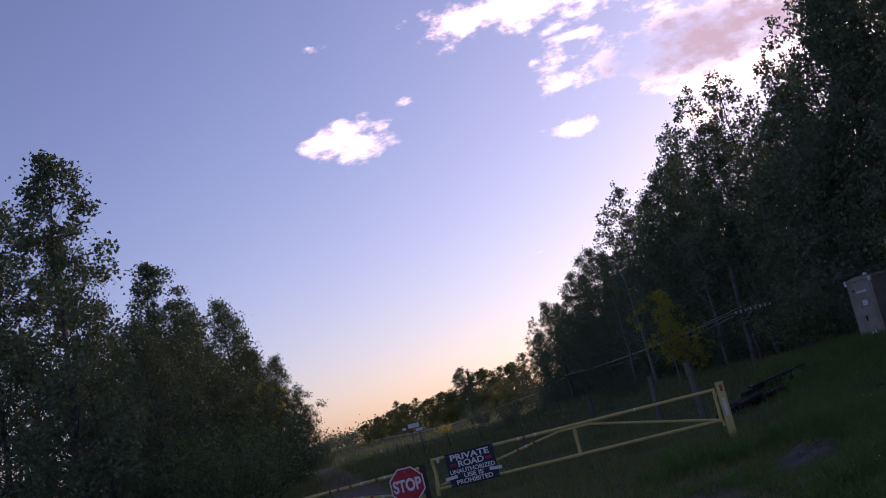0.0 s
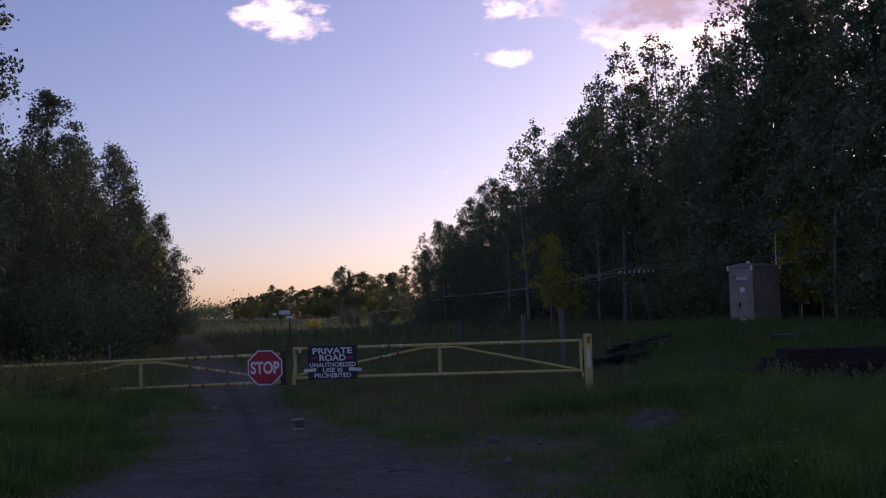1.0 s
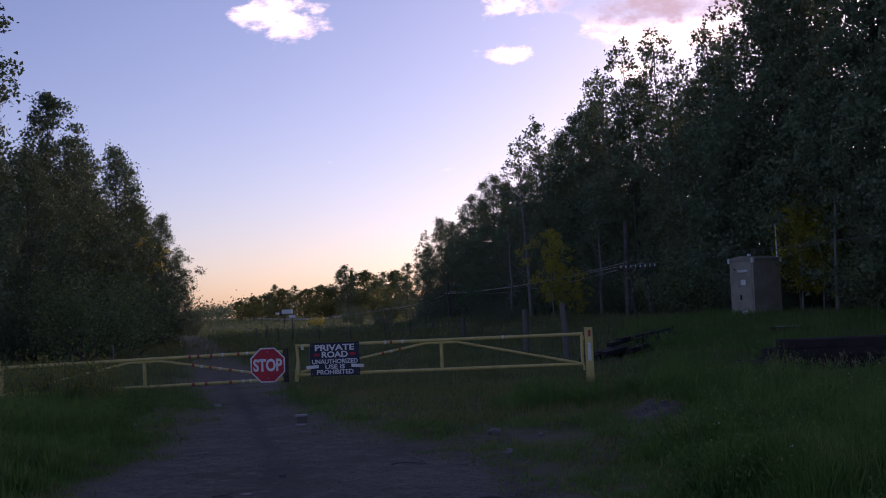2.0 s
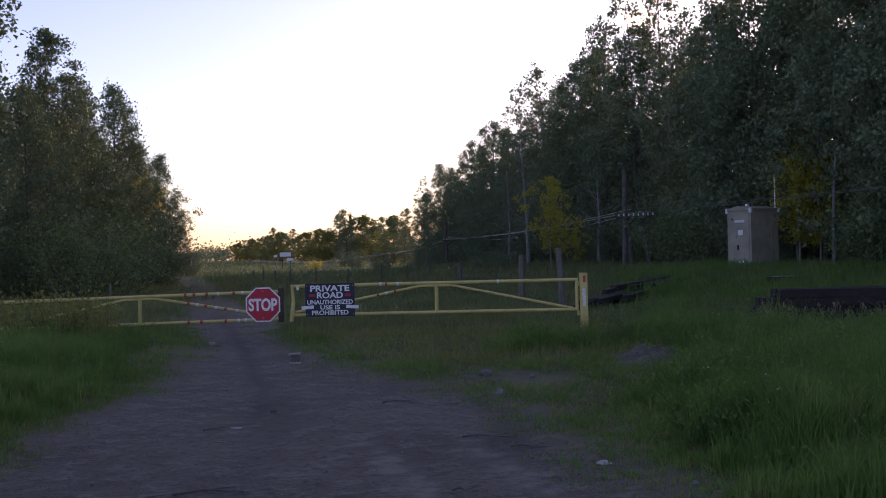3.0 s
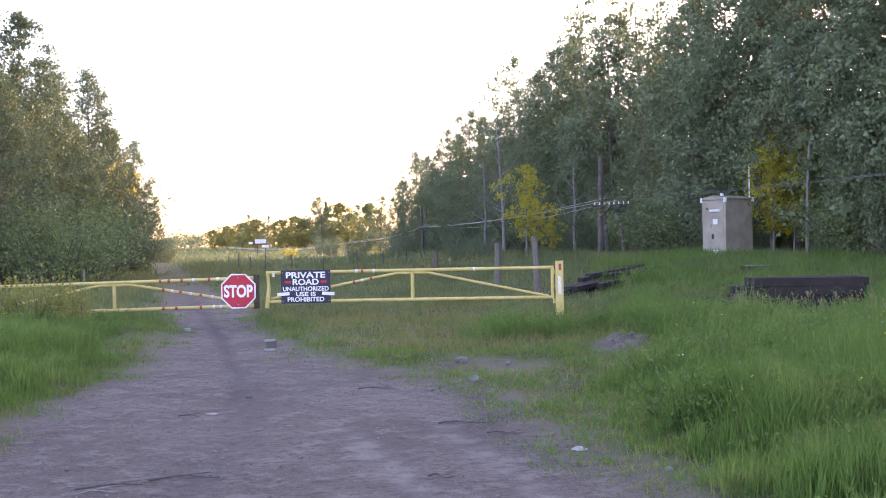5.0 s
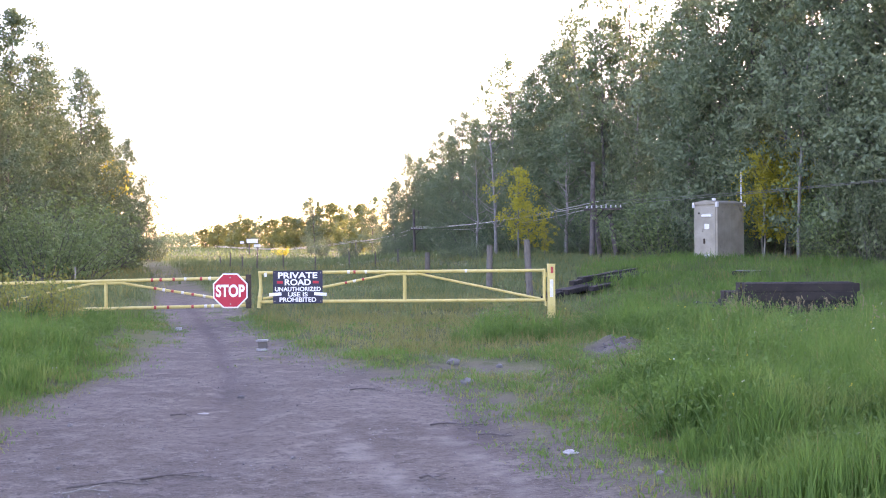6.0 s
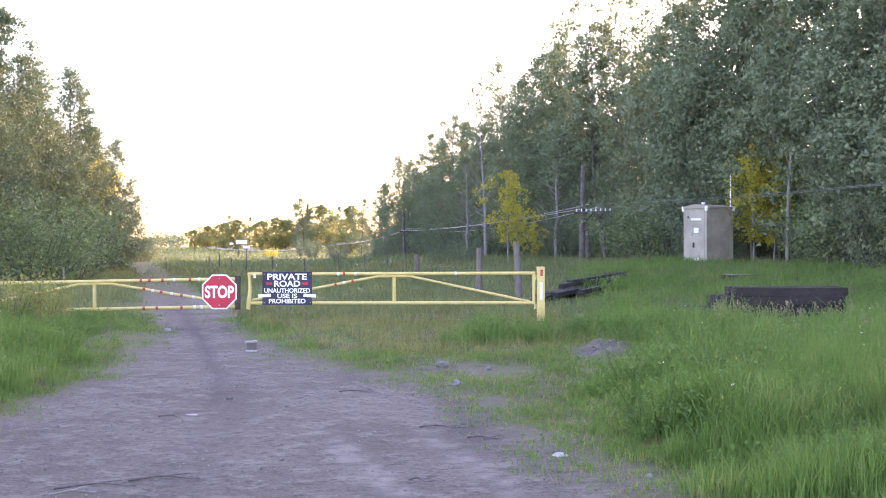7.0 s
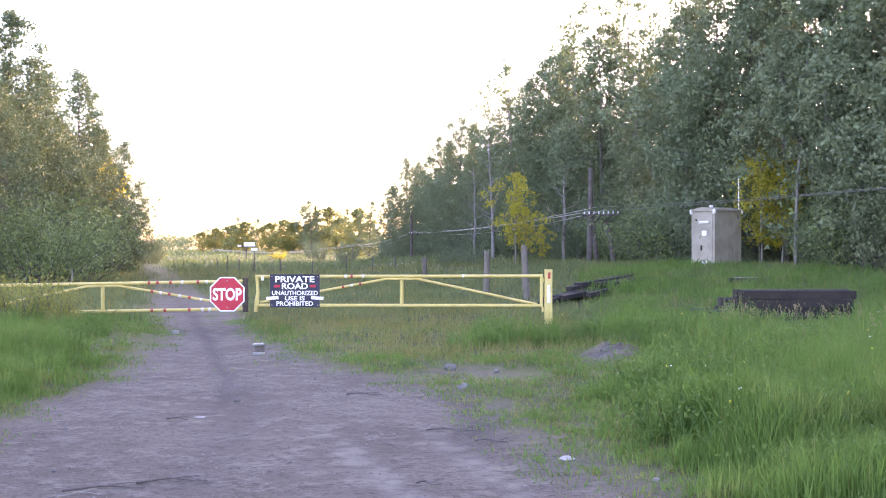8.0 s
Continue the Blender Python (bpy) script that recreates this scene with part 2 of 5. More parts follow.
def ground_material():
    m = bpy.data.materials.new("ground")
    m.use_nodes = True
    nt = m.node_tree
    nt.nodes.clear()
    pos = node(nt, "ShaderNodeTexCoord").outputs["Object"]
    bare = node(nt, "ShaderNodeAttribute", {"attribute_name": "bare"}).outputs["Fac"]
    rut = node(nt, "ShaderNodeAttribute", {"attribute_name": "rut"}).outputs["Fac"]
    broad = node(nt, "ShaderNodeTexNoise", i0=pos, Scale=0.55, Detail=6.0, Roughness=0.6).outputs[0]
    patch = node(nt, "ShaderNodeTexNoise", i0=pos, Scale=3.2, Detail=6.0, Roughness=0.65).outputs[0]
    grit = node(nt, "ShaderNodeTexNoise", i0=pos, Scale=14.0, Detail=7.0, Roughness=0.78).outputs[0]
    pebbles = node(nt, "ShaderNodeTexVoronoi", i0=pos, Scale=26.0).outputs["Distance"]
    gravel = blend(nt, smooth_ramp(nt, broad, 0.3, 0.7), (0.085, 0.069, 0.057, 1), (0.136, 0.111, 0.093, 1))
    gravel = blend(nt, smooth_ramp(nt, patch, 0.47, 0.66, 0.0, 0.8), gravel, (0.172, 0.145, 0.125, 1))
    clods = node(nt, "ShaderNodeTexNoise", i0=pos, Scale=6.5, Detail=8.0, Roughness=0.7).outputs[0]
    gravel = blend(nt, smooth_ramp(nt, clods, 0.54, 0.66, 0.0, 0.75), gravel, (0.054, 0.045, 0.039, 1))
    gravel = blend(nt, smooth_ramp(nt, grit, 0.47, 0.66, 0.0, 0.85), gravel, (0.046, 0.037, 0.035, 1))
    gravel = blend(nt, smooth_ramp(nt, pebbles, 0.05, 0.25, 0.6, 0.0), gravel, (0.24, 0.212, 0.188, 1))
    gravel = blend(nt, calc(nt, "MULTIPLY", rut, smooth_ramp(nt, patch, 0.25, 0.6, 0.45, 0.9)), gravel, (0.050, 0.040, 0.042, 1))
    pale = node(nt, "ShaderNodeAttribute", {"attribute_name": "pale"}).outputs["Fac"]
    gravel = blend(nt, calc(nt, "MULTIPLY", pale, smooth_ramp(nt, patch, 0.30, 0.55, 0.3, 0.7)), gravel, (0.215, 0.190, 0.168, 1))
    turf = blend(nt, smooth_ramp(nt, broad, 0.3, 0.7), (0.045, 0.065, 0.020, 1), (0.100, 0.105, 0.040, 1))
    turf = blend(nt, smooth_ramp(nt, grit, 0.35, 0.7, 0.0, 0.6), turf, (0.05, 0.06, 0.022, 1))
    turf = blend(nt, smooth_ramp(nt, patch, 0.55, 0.75, 0.0, 0.5), turf, (0.13, 0.11, 0.06, 1))
    worn = calc(nt, "MULTIPLY", smooth_ramp(nt, bare, 0.55, 0.98, 1.0, 0.0), smooth_ramp(nt, patch, 0.36, 0.56, 0.0, 0.85))
    gravel = blend(nt, worn, gravel, blend(nt, grit, (0.060, 0.060, 0.030, 1), (0.125, 0.115, 0.060, 1)))
    edge = calc(nt, "ADD", bare, calc(nt, "ADD", calc(nt, "MULTIPLY", calc(nt, "SUBTRACT", patch, 0.5), 1.3), calc(nt, "MULTIPLY", calc(nt, "SUBTRACT", grit, 0.5), 0.5)))
    col = blend(nt, smooth_ramp(nt, edge, 0.38, 0.62), turf, gravel)
    height = calc(nt, "ADD", calc(nt, "MULTIPLY", grit, 0.6), calc(nt, "SUBTRACT", patch, calc(nt, "MULTIPLY", pebbles, 0.5)))
    bump = node(nt, "ShaderNodeBump", Strength=0.7, Distance=0.03, Height=height).outputs[0]
    bsdf = node(nt, "ShaderNodeBsdfPrincipled", Base_Color=col, Roughness=0.92, Normal=bump)
    bsdf.inputs["Specular IOR Level"].default_value = 0.2
    nt.links.new(bsdf.outputs[0], node(nt, "ShaderNodeOutputMaterial").inputs[0])
    return m


# ---- mesh helpers ----
rng = np.random.default_rng(7)


def lattice(ix, iy, seed):
    h = np.sin(ix * 127.1 + iy * 311.7 + seed * 74.7) * 43758.5453
    return h - np.floor(h)


def value_noise(x, y, seed=0):
    """Smooth noise, 0 to 1, with cells of one metre."""
    x, y = np.asarray(x, float), np.asarray(y, float)
    ix, iy = np.floor(x), np.floor(y)
    fx, fy = x - ix, y - iy
    fx, fy = fx * fx * (3 - 2 * fx), fy * fy * (3 - 2 * fy)
    top = lattice(ix, iy, seed) * (1 - fx) + lattice(ix + 1, iy, seed) * fx
    low = lattice(ix, iy + 1, seed) * (1 - fx) + lattice(ix + 1, iy + 1, seed) * fx
    return top * (1 - fy) + low * fy


def step(v, lo, hi):
    t = np.clip((np.asarray(v, float) - lo) / (hi - lo), 0, 1)
    return t * t * (3 - 2 * t)


def raw_mesh(name, verts, faces, mat, smooth=False):
    """One mesh from arrays of corners and faces; faces: list of arrays of equal rows."""
    me = bpy.data.meshes.new(name)
    verts = np.asarray(verts, np.float32)
    loops = np.concatenate([np.asarray(f, np.int32).ravel() for f in faces])
    sizes = np.concatenate([np.full(len(f), np.asarray(f).shape[1], np.int32) for f in faces])
    me.vertices.add(len(verts))
    me.vertices.foreach_set("co", verts.ravel())
    me.loops.add(len(loops))
    me.loops.foreach_set("vertex_index", loops)
    me.polygons.add(len(sizes))
    me.polygons.foreach_set("loop_start", np.concatenate([[0], np.cumsum(sizes)[:-1]]).astype(np.int32))
    me.polygons.foreach_set("use_smooth", np.full(len(sizes), smooth))
    me.update(calc_edges=True)
    me.materials.append(mat)
    return me


def part(name, bm, mat, parent=None, label="", smooth=False):
    me = bpy.data.meshes.new(name)
    bm.to_mesh(me)
    bm.free()
    me.materials.append(mat)
    if smooth:
        me.polygons.foreach_set("use_smooth", np.full(len(me.polygons), True))
    ob = new(name, me)
    ob.parent = parent
    return tagged(ob, label)


def thing(name, place, label, category, group="", turn=0.0):
    ob = new(name)
    ob.empty_display_size = 0.2
    ob.matrix_basis = pose(*place, 0, 0, turn)
    return tagged(ob, label, category, group)


def block(size, at=(0, 0, 0), turn=(0, 0, 0), bevel=0.0, bm=None):
    bm = bm or bmesh.new()
    m = pose(*at, *turn) @ Matrix.Diagonal((*size, 1))
    made = bmesh.ops.create_cube(bm, size=1, matrix=m)
    if bevel:
        edges = list({e for v in made["verts"] for e in v.link_edges})
        bmesh.ops.bevel(bm, geom=edges, offset=bevel, segments=2, affect="EDGES", profile=0.6)
    return bm


def rod(a, b, r, r2=None, n=12, bm=None):
    bm = bm or bmesh.new()
    a, b = Vector(a), Vector(b)
    m = Matrix.Translation((a + b) / 2) @ (b - a).to_track_quat("Z", "Y").to_matrix().to_4x4()
    bmesh.ops.create_cone(bm, cap_ends=True, segments=n, radius1=r, radius2=r if r2 is None else r2, depth=(b - a).length, matrix=m)
    return bm


def tubes(paths, n=7):
    """Tapered tubes along paths of (points, radii), as arrays."""
    verts, faces, base = [], [], 0
    ring = np.linspace(0, 2 * np.pi, n, endpoint=False)
    for pts, radii in paths:
        pts = np.asarray(pts, float)
        way = np.gradient(pts, axis=0)
        way /= np.linalg.norm(way, axis=1, keepdims=True) + 1e-9
        side = np.cross(way, np.where(np.abs(way[:, 2:3]) > 0.9, [[1.0, 0, 0]], [[0, 0, 1.0]]))
        side /= np.linalg.norm(side, axis=1, keepdims=True) + 1e-9
        up = np.cross(side, way)
        r = np.asarray(radii, float)[:, None, None]
        rings = pts[:, None, :] + r * (np.cos(ring)[None, :, None] * side[:, None, :] + np.sin(ring)[None, :, None] * up[:, None, :])
        verts.append(rings.reshape(-1, 3))
        k = len(pts)
        i, j = np.meshgrid(np.arange(k - 1), np.arange(n), indexing="ij")
        a, b = i * n + j, i * n + (j + 1) % n
        faces.append(np.stack([a, b, b + n, a + n], -1).reshape(-1, 4) + base)
        base += k * n
    return np.concatenate(verts), np.concatenate(faces)


def leaves(centres, size, droop=0.3, simple=False):
    """A folded kite, or a plain three-cornered leaf, for each centre, turned at random."""
    n = len(centres)
    along = rng.normal(size=(n, 3))
    along[:, 2] -= droop
    along /= np.linalg.norm(along, axis=1, keepdims=True)
    side = np.cross(along, rng.normal(size=(n, 3)))
    side /= np.linalg.norm(side, axis=1, keepdims=True)
    face = np.cross(along, side)
    s = (size * rng.uniform(0.6, 1.35, n))[:, None]
    if simple:
        tri = np.stack([centres - along * s * 0.55, centres + along * s * 0.45 + face * s * 0.1, centres + side * s * 0.78], 1)
        return tri.reshape(-1, 3), np.arange(3 * n).reshape(-1, 3)
    quad = np.stack([centres - along * s * 0.5, centres + side * s * 0.40 + face * s * 0.1, centres + along * s * 0.5, centres - side * s * 0.40 + face * s * 0.1], 1)
    return quad.reshape(-1, 3), np.arange(4 * n).reshape(-1, 4)


# ---- the lie of the land ----
LEFT_EDGE = np.array([[-40, -9], [0, -4.6], [8, -4.1], [12, -4.6], [15, -4.5], [21, -5.3], [28, -7.2], [56, -14.6], [120, -31.8], [400, -109]])
RIGHT_EDGE = np.array([[-40, 4.5], [0, 3.2], [7.5, 1.35], [9.8, 0.75], [12.8, 0.4], [14.2, -0.5], [15.8, -1.4], [22, -3.3], [29, -5.0], [56, -12.2], [120, -29.6], [400, -107]])


def road_mask(x, y):
    left = np.interp(y, LEFT_EDGE[:, 0], LEFT_EDGE[:, 1])
    right = np.interp(y, RIGHT_EDGE[:, 0], RIGHT_EDGE[:, 1])
    wide = 0.9 * (1 - step(y, 13, 20))
    mask = np.minimum(step(x - left, -0.7, 0.8), step(right - x, -0.7 - wide, 0.8))
    patch = 0.75 * np.exp(-(((x - 0.1) / 1.3) ** 2 + ((y - 15.0) / 1.2) ** 2))
    tail = 0.6 * np.exp(-(((x - 1.2) / 0.8) ** 2 + ((y - 12.0) / 2.6) ** 2))
    heap = 0.95 * np.exp(-(((x - 2.42 - 0.12 * (y - 17)) / 0.55) ** 2 + ((y - 16.9) / 1.2) ** 2))
    worn = 1 - 0.45 * step(y, 27, 48) * (1 - 0.6 * np.exp(-((np.abs(x - (left + right) / 2) - 0.75) / 0.35) ** 2))
    return np.clip(np.maximum.reduce([mask * worn, patch, tail, heap]), 0, 1)


def rut_mask(x, y):
    def lane(points, width):
        p = np.array(points)
        mid = np.interp(y, p[:, 0], p[:, 1]) + 0.12 * (value_noise(y * 0.8, y * 0, 3) - 0.5)
        return np.exp(-(((x - mid) / width) ** 2)) * step(y, p[0, 0], p[0, 0] + 2) * (1 - step(y, p[-1, 0] - 2, p[-1, 0]))
    near = 0.8 * lane([[11, -2.35], [13.3, -2.5], [15.8, -3.0], [20.8, -4.2], [28, -6.1], [45, -10.6]], 0.12)
    wheel = np.maximum(0.7 * lane([[8.5, 0.25], [11, 0.35], [14, 0.1]], 0.2), 0.35 * lane([[6, -1.9], [9, -1.85], [13, -2.1], [17, -3.5]], 0.25))
    return np.clip(np.maximum(near, wheel), 0, 1)


def tyre_mask(x, y):
    """Pale tyre marks pressed into the gravel."""
    out = 0
    for points in ([[5, 0.65], [7.5, -0.16], [9.8, -0.88], [11.5, -1.4]], [[5, 1.3], [7.5, 0.55], [9.8, 0.05], [11.5, -0.35]]):
        p = np.array(points)
        d = (x - np.interp(y, p[:, 0], p[:, 1])) / 0.12
        tread = 0.55 + 0.45 * np.sin(y * 21 + 9 * np.abs(d))
        out = np.maximum(out, tread * np.exp(-d ** 4) * (1 - step(y, p[-1, 0] - 2.5, p[-1, 0])))
    return np.clip(out, 0, 1)


def land(x, y):
    x, y = np.asarray(x, float), np.asarray(y, float)
    u = x + 0.24 * (y - 25)
    out = 10 * step(y, 80, 130) + 10 * step(y, 130, 180)
    bank = 0.80 * step(u, 3.5 + out, 14 + out) * step(y, 20, 40) + 0.10 * step(x, 3.0, 8.0) * (1 - step(y, 20, 40))
    heap = np.exp(-(((x - 2.55 - 0.12 * (y - 17)) / 0.40) ** 2 + ((y - 17.2) / 1.1) ** 2)) * (0.02 + 0.27 * value_noise(x * 4.1, y * 3.3, 21) + 0.09 * value_noise(x * 8, y * 8, 22))
    rough = (value_noise(x * 0.5, y * 0.5, 1) - 0.5) * 0.10 + (value_noise(x * 1.7, y * 1.7, 2) - 0.5) * 0.05
    bare = road_mask(x, y)
    far = step(y, 90, 400) * 1.2
    dip = 0.24 * np.exp(-(((x - 7.7) / 2.0) ** 2 + ((y - 24.8) / 2.4) ** 2))
    return bank + heap + rough * (1 - 0.75 * bare) - 0.04 * rut_mask(x, y) + far - dip - 0.05 * bare


def build_ground():
    def spaced(lo, hi, fine, reach):
        mid = np.arange(lo, hi, fine)
        grow = fine * 1.16 ** np.arange(1, 200)
        out = np.cumsum(grow)
        out = out[out < reach]
        return np.concatenate([lo - out[::-1], mid, hi + out])
    xs, ys = spaced(-9, 9, 0.12, 1800), spaced(6, 28, 0.12, 2200)
    gx, gy = np.meshgrid(xs, ys)
    z = land(gx, gy)
    verts = np.stack([gx, gy, z], -1).reshape(-1, 3)
    h, w = gx.shape
    i, j = np.meshgrid(np.arange(h - 1), np.arange(w - 1), indexing="ij")
    a = (i * w + j).reshape(-1)
    me = raw_mesh("ground", verts, [np.stack([a, a + 1, a + w + 1, a + w], -1)], ground_material(), True)
    for name, values in (("bare", road_mask(gx, gy)), ("rut", rut_mask(gx, gy)), ("pale", tyre_mask(gx, gy))):
        me.attributes.new(name, "FLOAT", "POINT").data.foreach_set("value", values.astype(np.float32).ravel())
    ob = new("ground", me)
    tagged(ob, "gravel track running into rough green grassland", "ground", kind="structure")


build_ground()


# ---- the gate ----
GATE_Y = 25.2


def gate_post(x, turn):
    z = float(land(x, GATE_Y)) - 0.05
    ob = thing("gate_post", (x, GATE_Y, z), "square yellow-painted steel gate post with a red reflector", "gate post", "gate posts", turn)
    part("post", block((0.165, 0.165, 1.22), (0, 0, 0.60), bevel=0.012), M_YELLOW, ob)
    part("cap", block((0.180, 0.180, 0.02), (0, 0, 1.22), bevel=0.005), M_YELLOW, ob)
    part("reflector", block((0.055, 0.012, 0.14), (0.01, -0.088, 1.10), bevel=0.004), M_RED_TAPE, ob, "red reflector strip")
    part("reflective_strip", block((0.07, 0.008, 0.38), (0.0, -0.086, 0.70), bevel=0.002), M_WHITE_TAPE, ob, "worn white reflective strip")
    for h in (0.36, 1.0):
        part("hinge", rod((-0.12 if x > 0 else 0.12, -0.02, h - 0.05), (-0.12 if x > 0 else 0.12, -0.02, h + 0.05), 0.028), M_YELLOW, ob)
    return ob


gate_post(2.30, 0)
gate_post(-10.75, 2)


def gate_leaf(hinge_x, free_x, top_h, top_f, bot_h, bot_f, mid_x, bands, label):
    """A pipe gate leaf; heights at the hinged and the free end."""
    ob = thing("swing_gate", (hinge_x, GATE_Y, 0), label, "gate", "two leaves of the barrier")
    span = free_x - hinge_x

    def at(f, lift):
        t, b = top_h + (top_f - top_h) * f, bot_h + (bot_f - bot_h) * f
        return Vector((span * f, 0, b + (t - b) * lift))
    f_mid = (mid_x - hinge_x) / span
    r = 0.036
    part("top_rail", rod(at(0, 1), at(1, 1), r), M_YELLOW, ob, smooth=False)
    part("bottom_rail", rod(at(0, 0), at(1, 0), r), M_YELLOW, ob)
    part("hinge_stile", rod(at(0, -0.05), at(0, 1.06), r), M_YELLOW, ob)
    part("centre_upright", rod(at(f_mid, 0), at(f_mid, 0.93), 0.04), M_YELLOW, ob)
    knee_a, knee_b = f_mid - 0.055, f_mid + 0.055
    part("brace_ridge", rod(at(knee_a, 0.91), at(knee_b, 0.91), 0.028), M_YELLOW, ob)
    part("brace", rod(at(knee_a, 0.91), at(0.015, 0.04), 0.028), M_YELLOW, ob)
    part("brace", rod(at(knee_b, 0.91), at(0.985, 0.10), 0.028), M_YELLOW, ob)
    for f, lift, colour, length in [(f, lift, c, 0.65 * n) for f, lift, c, n in bands]:
        if lift in (0, 1):
            a, b = at(f, lift), at(f + length, lift)
            rad = r + 0.003
        else:
            k = (f - knee_b) / (0.985 - knee_b)
            k2 = (f + length - knee_b) / (0.985 - knee_b)
            a, b = at(knee_b, 0.91).lerp(at(0.985, 0.10), k), at(knee_b, 0.91).lerp(at(0.985, 0.10), k2)
            rad = 0.031
        part("reflective_band", rod(a, b, rad), M_RED_TAPE if colour == "r" else M_WHITE_TAPE, ob, "red reflective tape" if colour == "r" else "white reflective tape")
    return ob, at


leaf_r, at_r = gate_leaf(2.15, -4.09, 1.03, 1.02, 0.385, 0.39, -0.90,
                         [(0.62, 1, "w", 0.012), (0.66, 1, "r", 0.012), (0.68, 1, "w", 0.014), (0.27, 1, "w", 0.012), (0.63, 0.5, "r", 0.012), (0.66, 0.5, "w", 0.015), (0.69, 0.5, "r", 0.012)],
                         "long yellow pipe gate leaf, closed, with chipped paint")
part("free_stile", rod(at_r(1, -0.22), at_r(0.992, 0.45), 0.045), M_YELLOW, leaf_r)
part("free_stile", rod(at_r(0.992, 0.45), at_r(0.996, 1.05), 0.036), M_YELLOW, leaf_r)
part("latch_plate", block((0.09, 0.05, 0.13), at_r(0.995, 0.0) + Vector((0, -0.04, 0.06)), bevel=0.01), M_YELLOW, leaf_r)
part("padlock", block((0.06, 0.03, 0.09), at_r(0.975, 0.9) + Vector((0, -0.05, 0.02)), bevel=0.012), M_WHITE_TAPE, leaf_r, "pale metal padlock")
leaf_l, at_l = gate_leaf(-10.60, -4.30, 0.81, 0.917, 0.205, 0.315, -7.43,
                         [(f, 1, c, 0.013) for f, c in ((0.66, "r"), (0.69, "r"), (0.735, "r"), (0.775, "w"), (0.83, "r"), (0.86, "w"), (0.90, "w"))]
                         + [(f, 0.5, c, 0.014) for f, c in ((0.67, "r"), (0.70, "w"), (0.73, "r"), (0.765, "w"), (0.80, "r"), (0.84, "w"), (0.875, "r"))]
                         + [(f, 0, c, 0.013) for f, c in ((0.67, "r"), (0.715, "r"), (0.80, "r"), (0.845, "w"), (0.87, "w"), (0.93, "r"))],
                         "long yellow pipe gate leaf, closed, partly behind a shrub")
part("free_stile", block((0.115, 0.09, 0.74), at_l(0.998, 0.5), bevel=0.012), M_STEEL_DARK, leaf_l, "dark rusty end stile")


def lettering(body, width, height, at, parent, mat, bold=0.02, name="letter"):
    """Raised letters that face the road, stretched to the given width and height."""
    cu = bpy.data.curves.new("letters", "FONT")
    cu.body, cu.size, cu.extrude, cu.offset, cu.align_x, cu.align_y = body, 1.0, 0.004, bold, "CENTER", "CENTER"
    tmp = new("letters", cu)
    me = bpy.data.meshes.new_from_object(tmp.evaluated_get(bpy.context.evaluated_depsgraph_get()))
    bpy.data.objects.remove(tmp)
    co = np.empty(len(me.vertices) * 3, np.float32)
    me.vertices.foreach_get("co", co)
    co = co.reshape(-1, 3)
    lo, hi = co.min(0), co.max(0)
    mid = (lo + hi) / 2
    out = np.stack([(co[:, 0] - mid[0]) / (hi[0] - lo[0]) * width, -(co[:, 2] - mid[2]) * 0.5, (co[:, 1] - mid[1]) / (hi[1] - lo[1]) * height], -1)
    me.vertices.foreach_set("co", out.astype(np.float32).ravel())
    whole = bmesh.new()
    whole.from_mesh(me)
    left = set(whole.verts)
    while left:
        todo, island = [left.pop()], []
        while todo:
            v = todo.pop()
            island.append(v)
            for e in v.link_edges:
                w = e.other_vert(v)
                if w in left:
                    left.discard(w)
                    todo.append(w)
        one, twin = bmesh.new(), {}
        for v in island:
            twin[v] = one.verts.new(v.co)
        for f in {f for v in island for f in v.link_faces}:
            one.faces.new([twin[v] for v in f.verts])
        part(name, one, mat, parent).location = at
    whole.free()
    bpy.data.meshes.remove(me)


def octagon(across, thick, y):
    bm = bmesh.new()
    r = across / 2 / math.cos(math.pi / 8)
    ring = [bm.verts.new((r * math.cos(math.pi / 8 + k * math.pi / 4), y, r * math.sin(math.pi / 8 + k * math.pi / 4))) for k in range(8)]
    face = bm.faces.new(ring)
    made = bmesh.ops.extrude_face_region(bm, geom=[face])
    bmesh.ops.translate(bm, vec=(0, thick, 0), verts=[v for v in made["geom"] if isinstance(v, bmesh.types.BMVert)])
    bmesh.ops.recalc_face_normals(bm, faces=bm.faces)
    return bm


stop = thing("stop_sign", (-4.70, GATE_Y - 0.06, 0.635), "red octagonal STOP sign with white border, bolted to the yellow gate", "stop sign")
part("plate", octagon(0.755, 0.006, 0.0), M_SIGN_WHITE, stop, "white plate edge")
part("face", octagon(0.695, 0.004, -0.0045), M_SIGN_RED, stop, "red face")
lettering("STOP", 0.63, 0.275, (0, -0.009, 0.0), stop, M_SIGN_WHITE, 0.035)
for dz in (-0.29, 0.29):
    part("bolt", rod((0, -0.016, dz), (0, 0.03, dz), 0.014, n=8), M_ALU, stop)

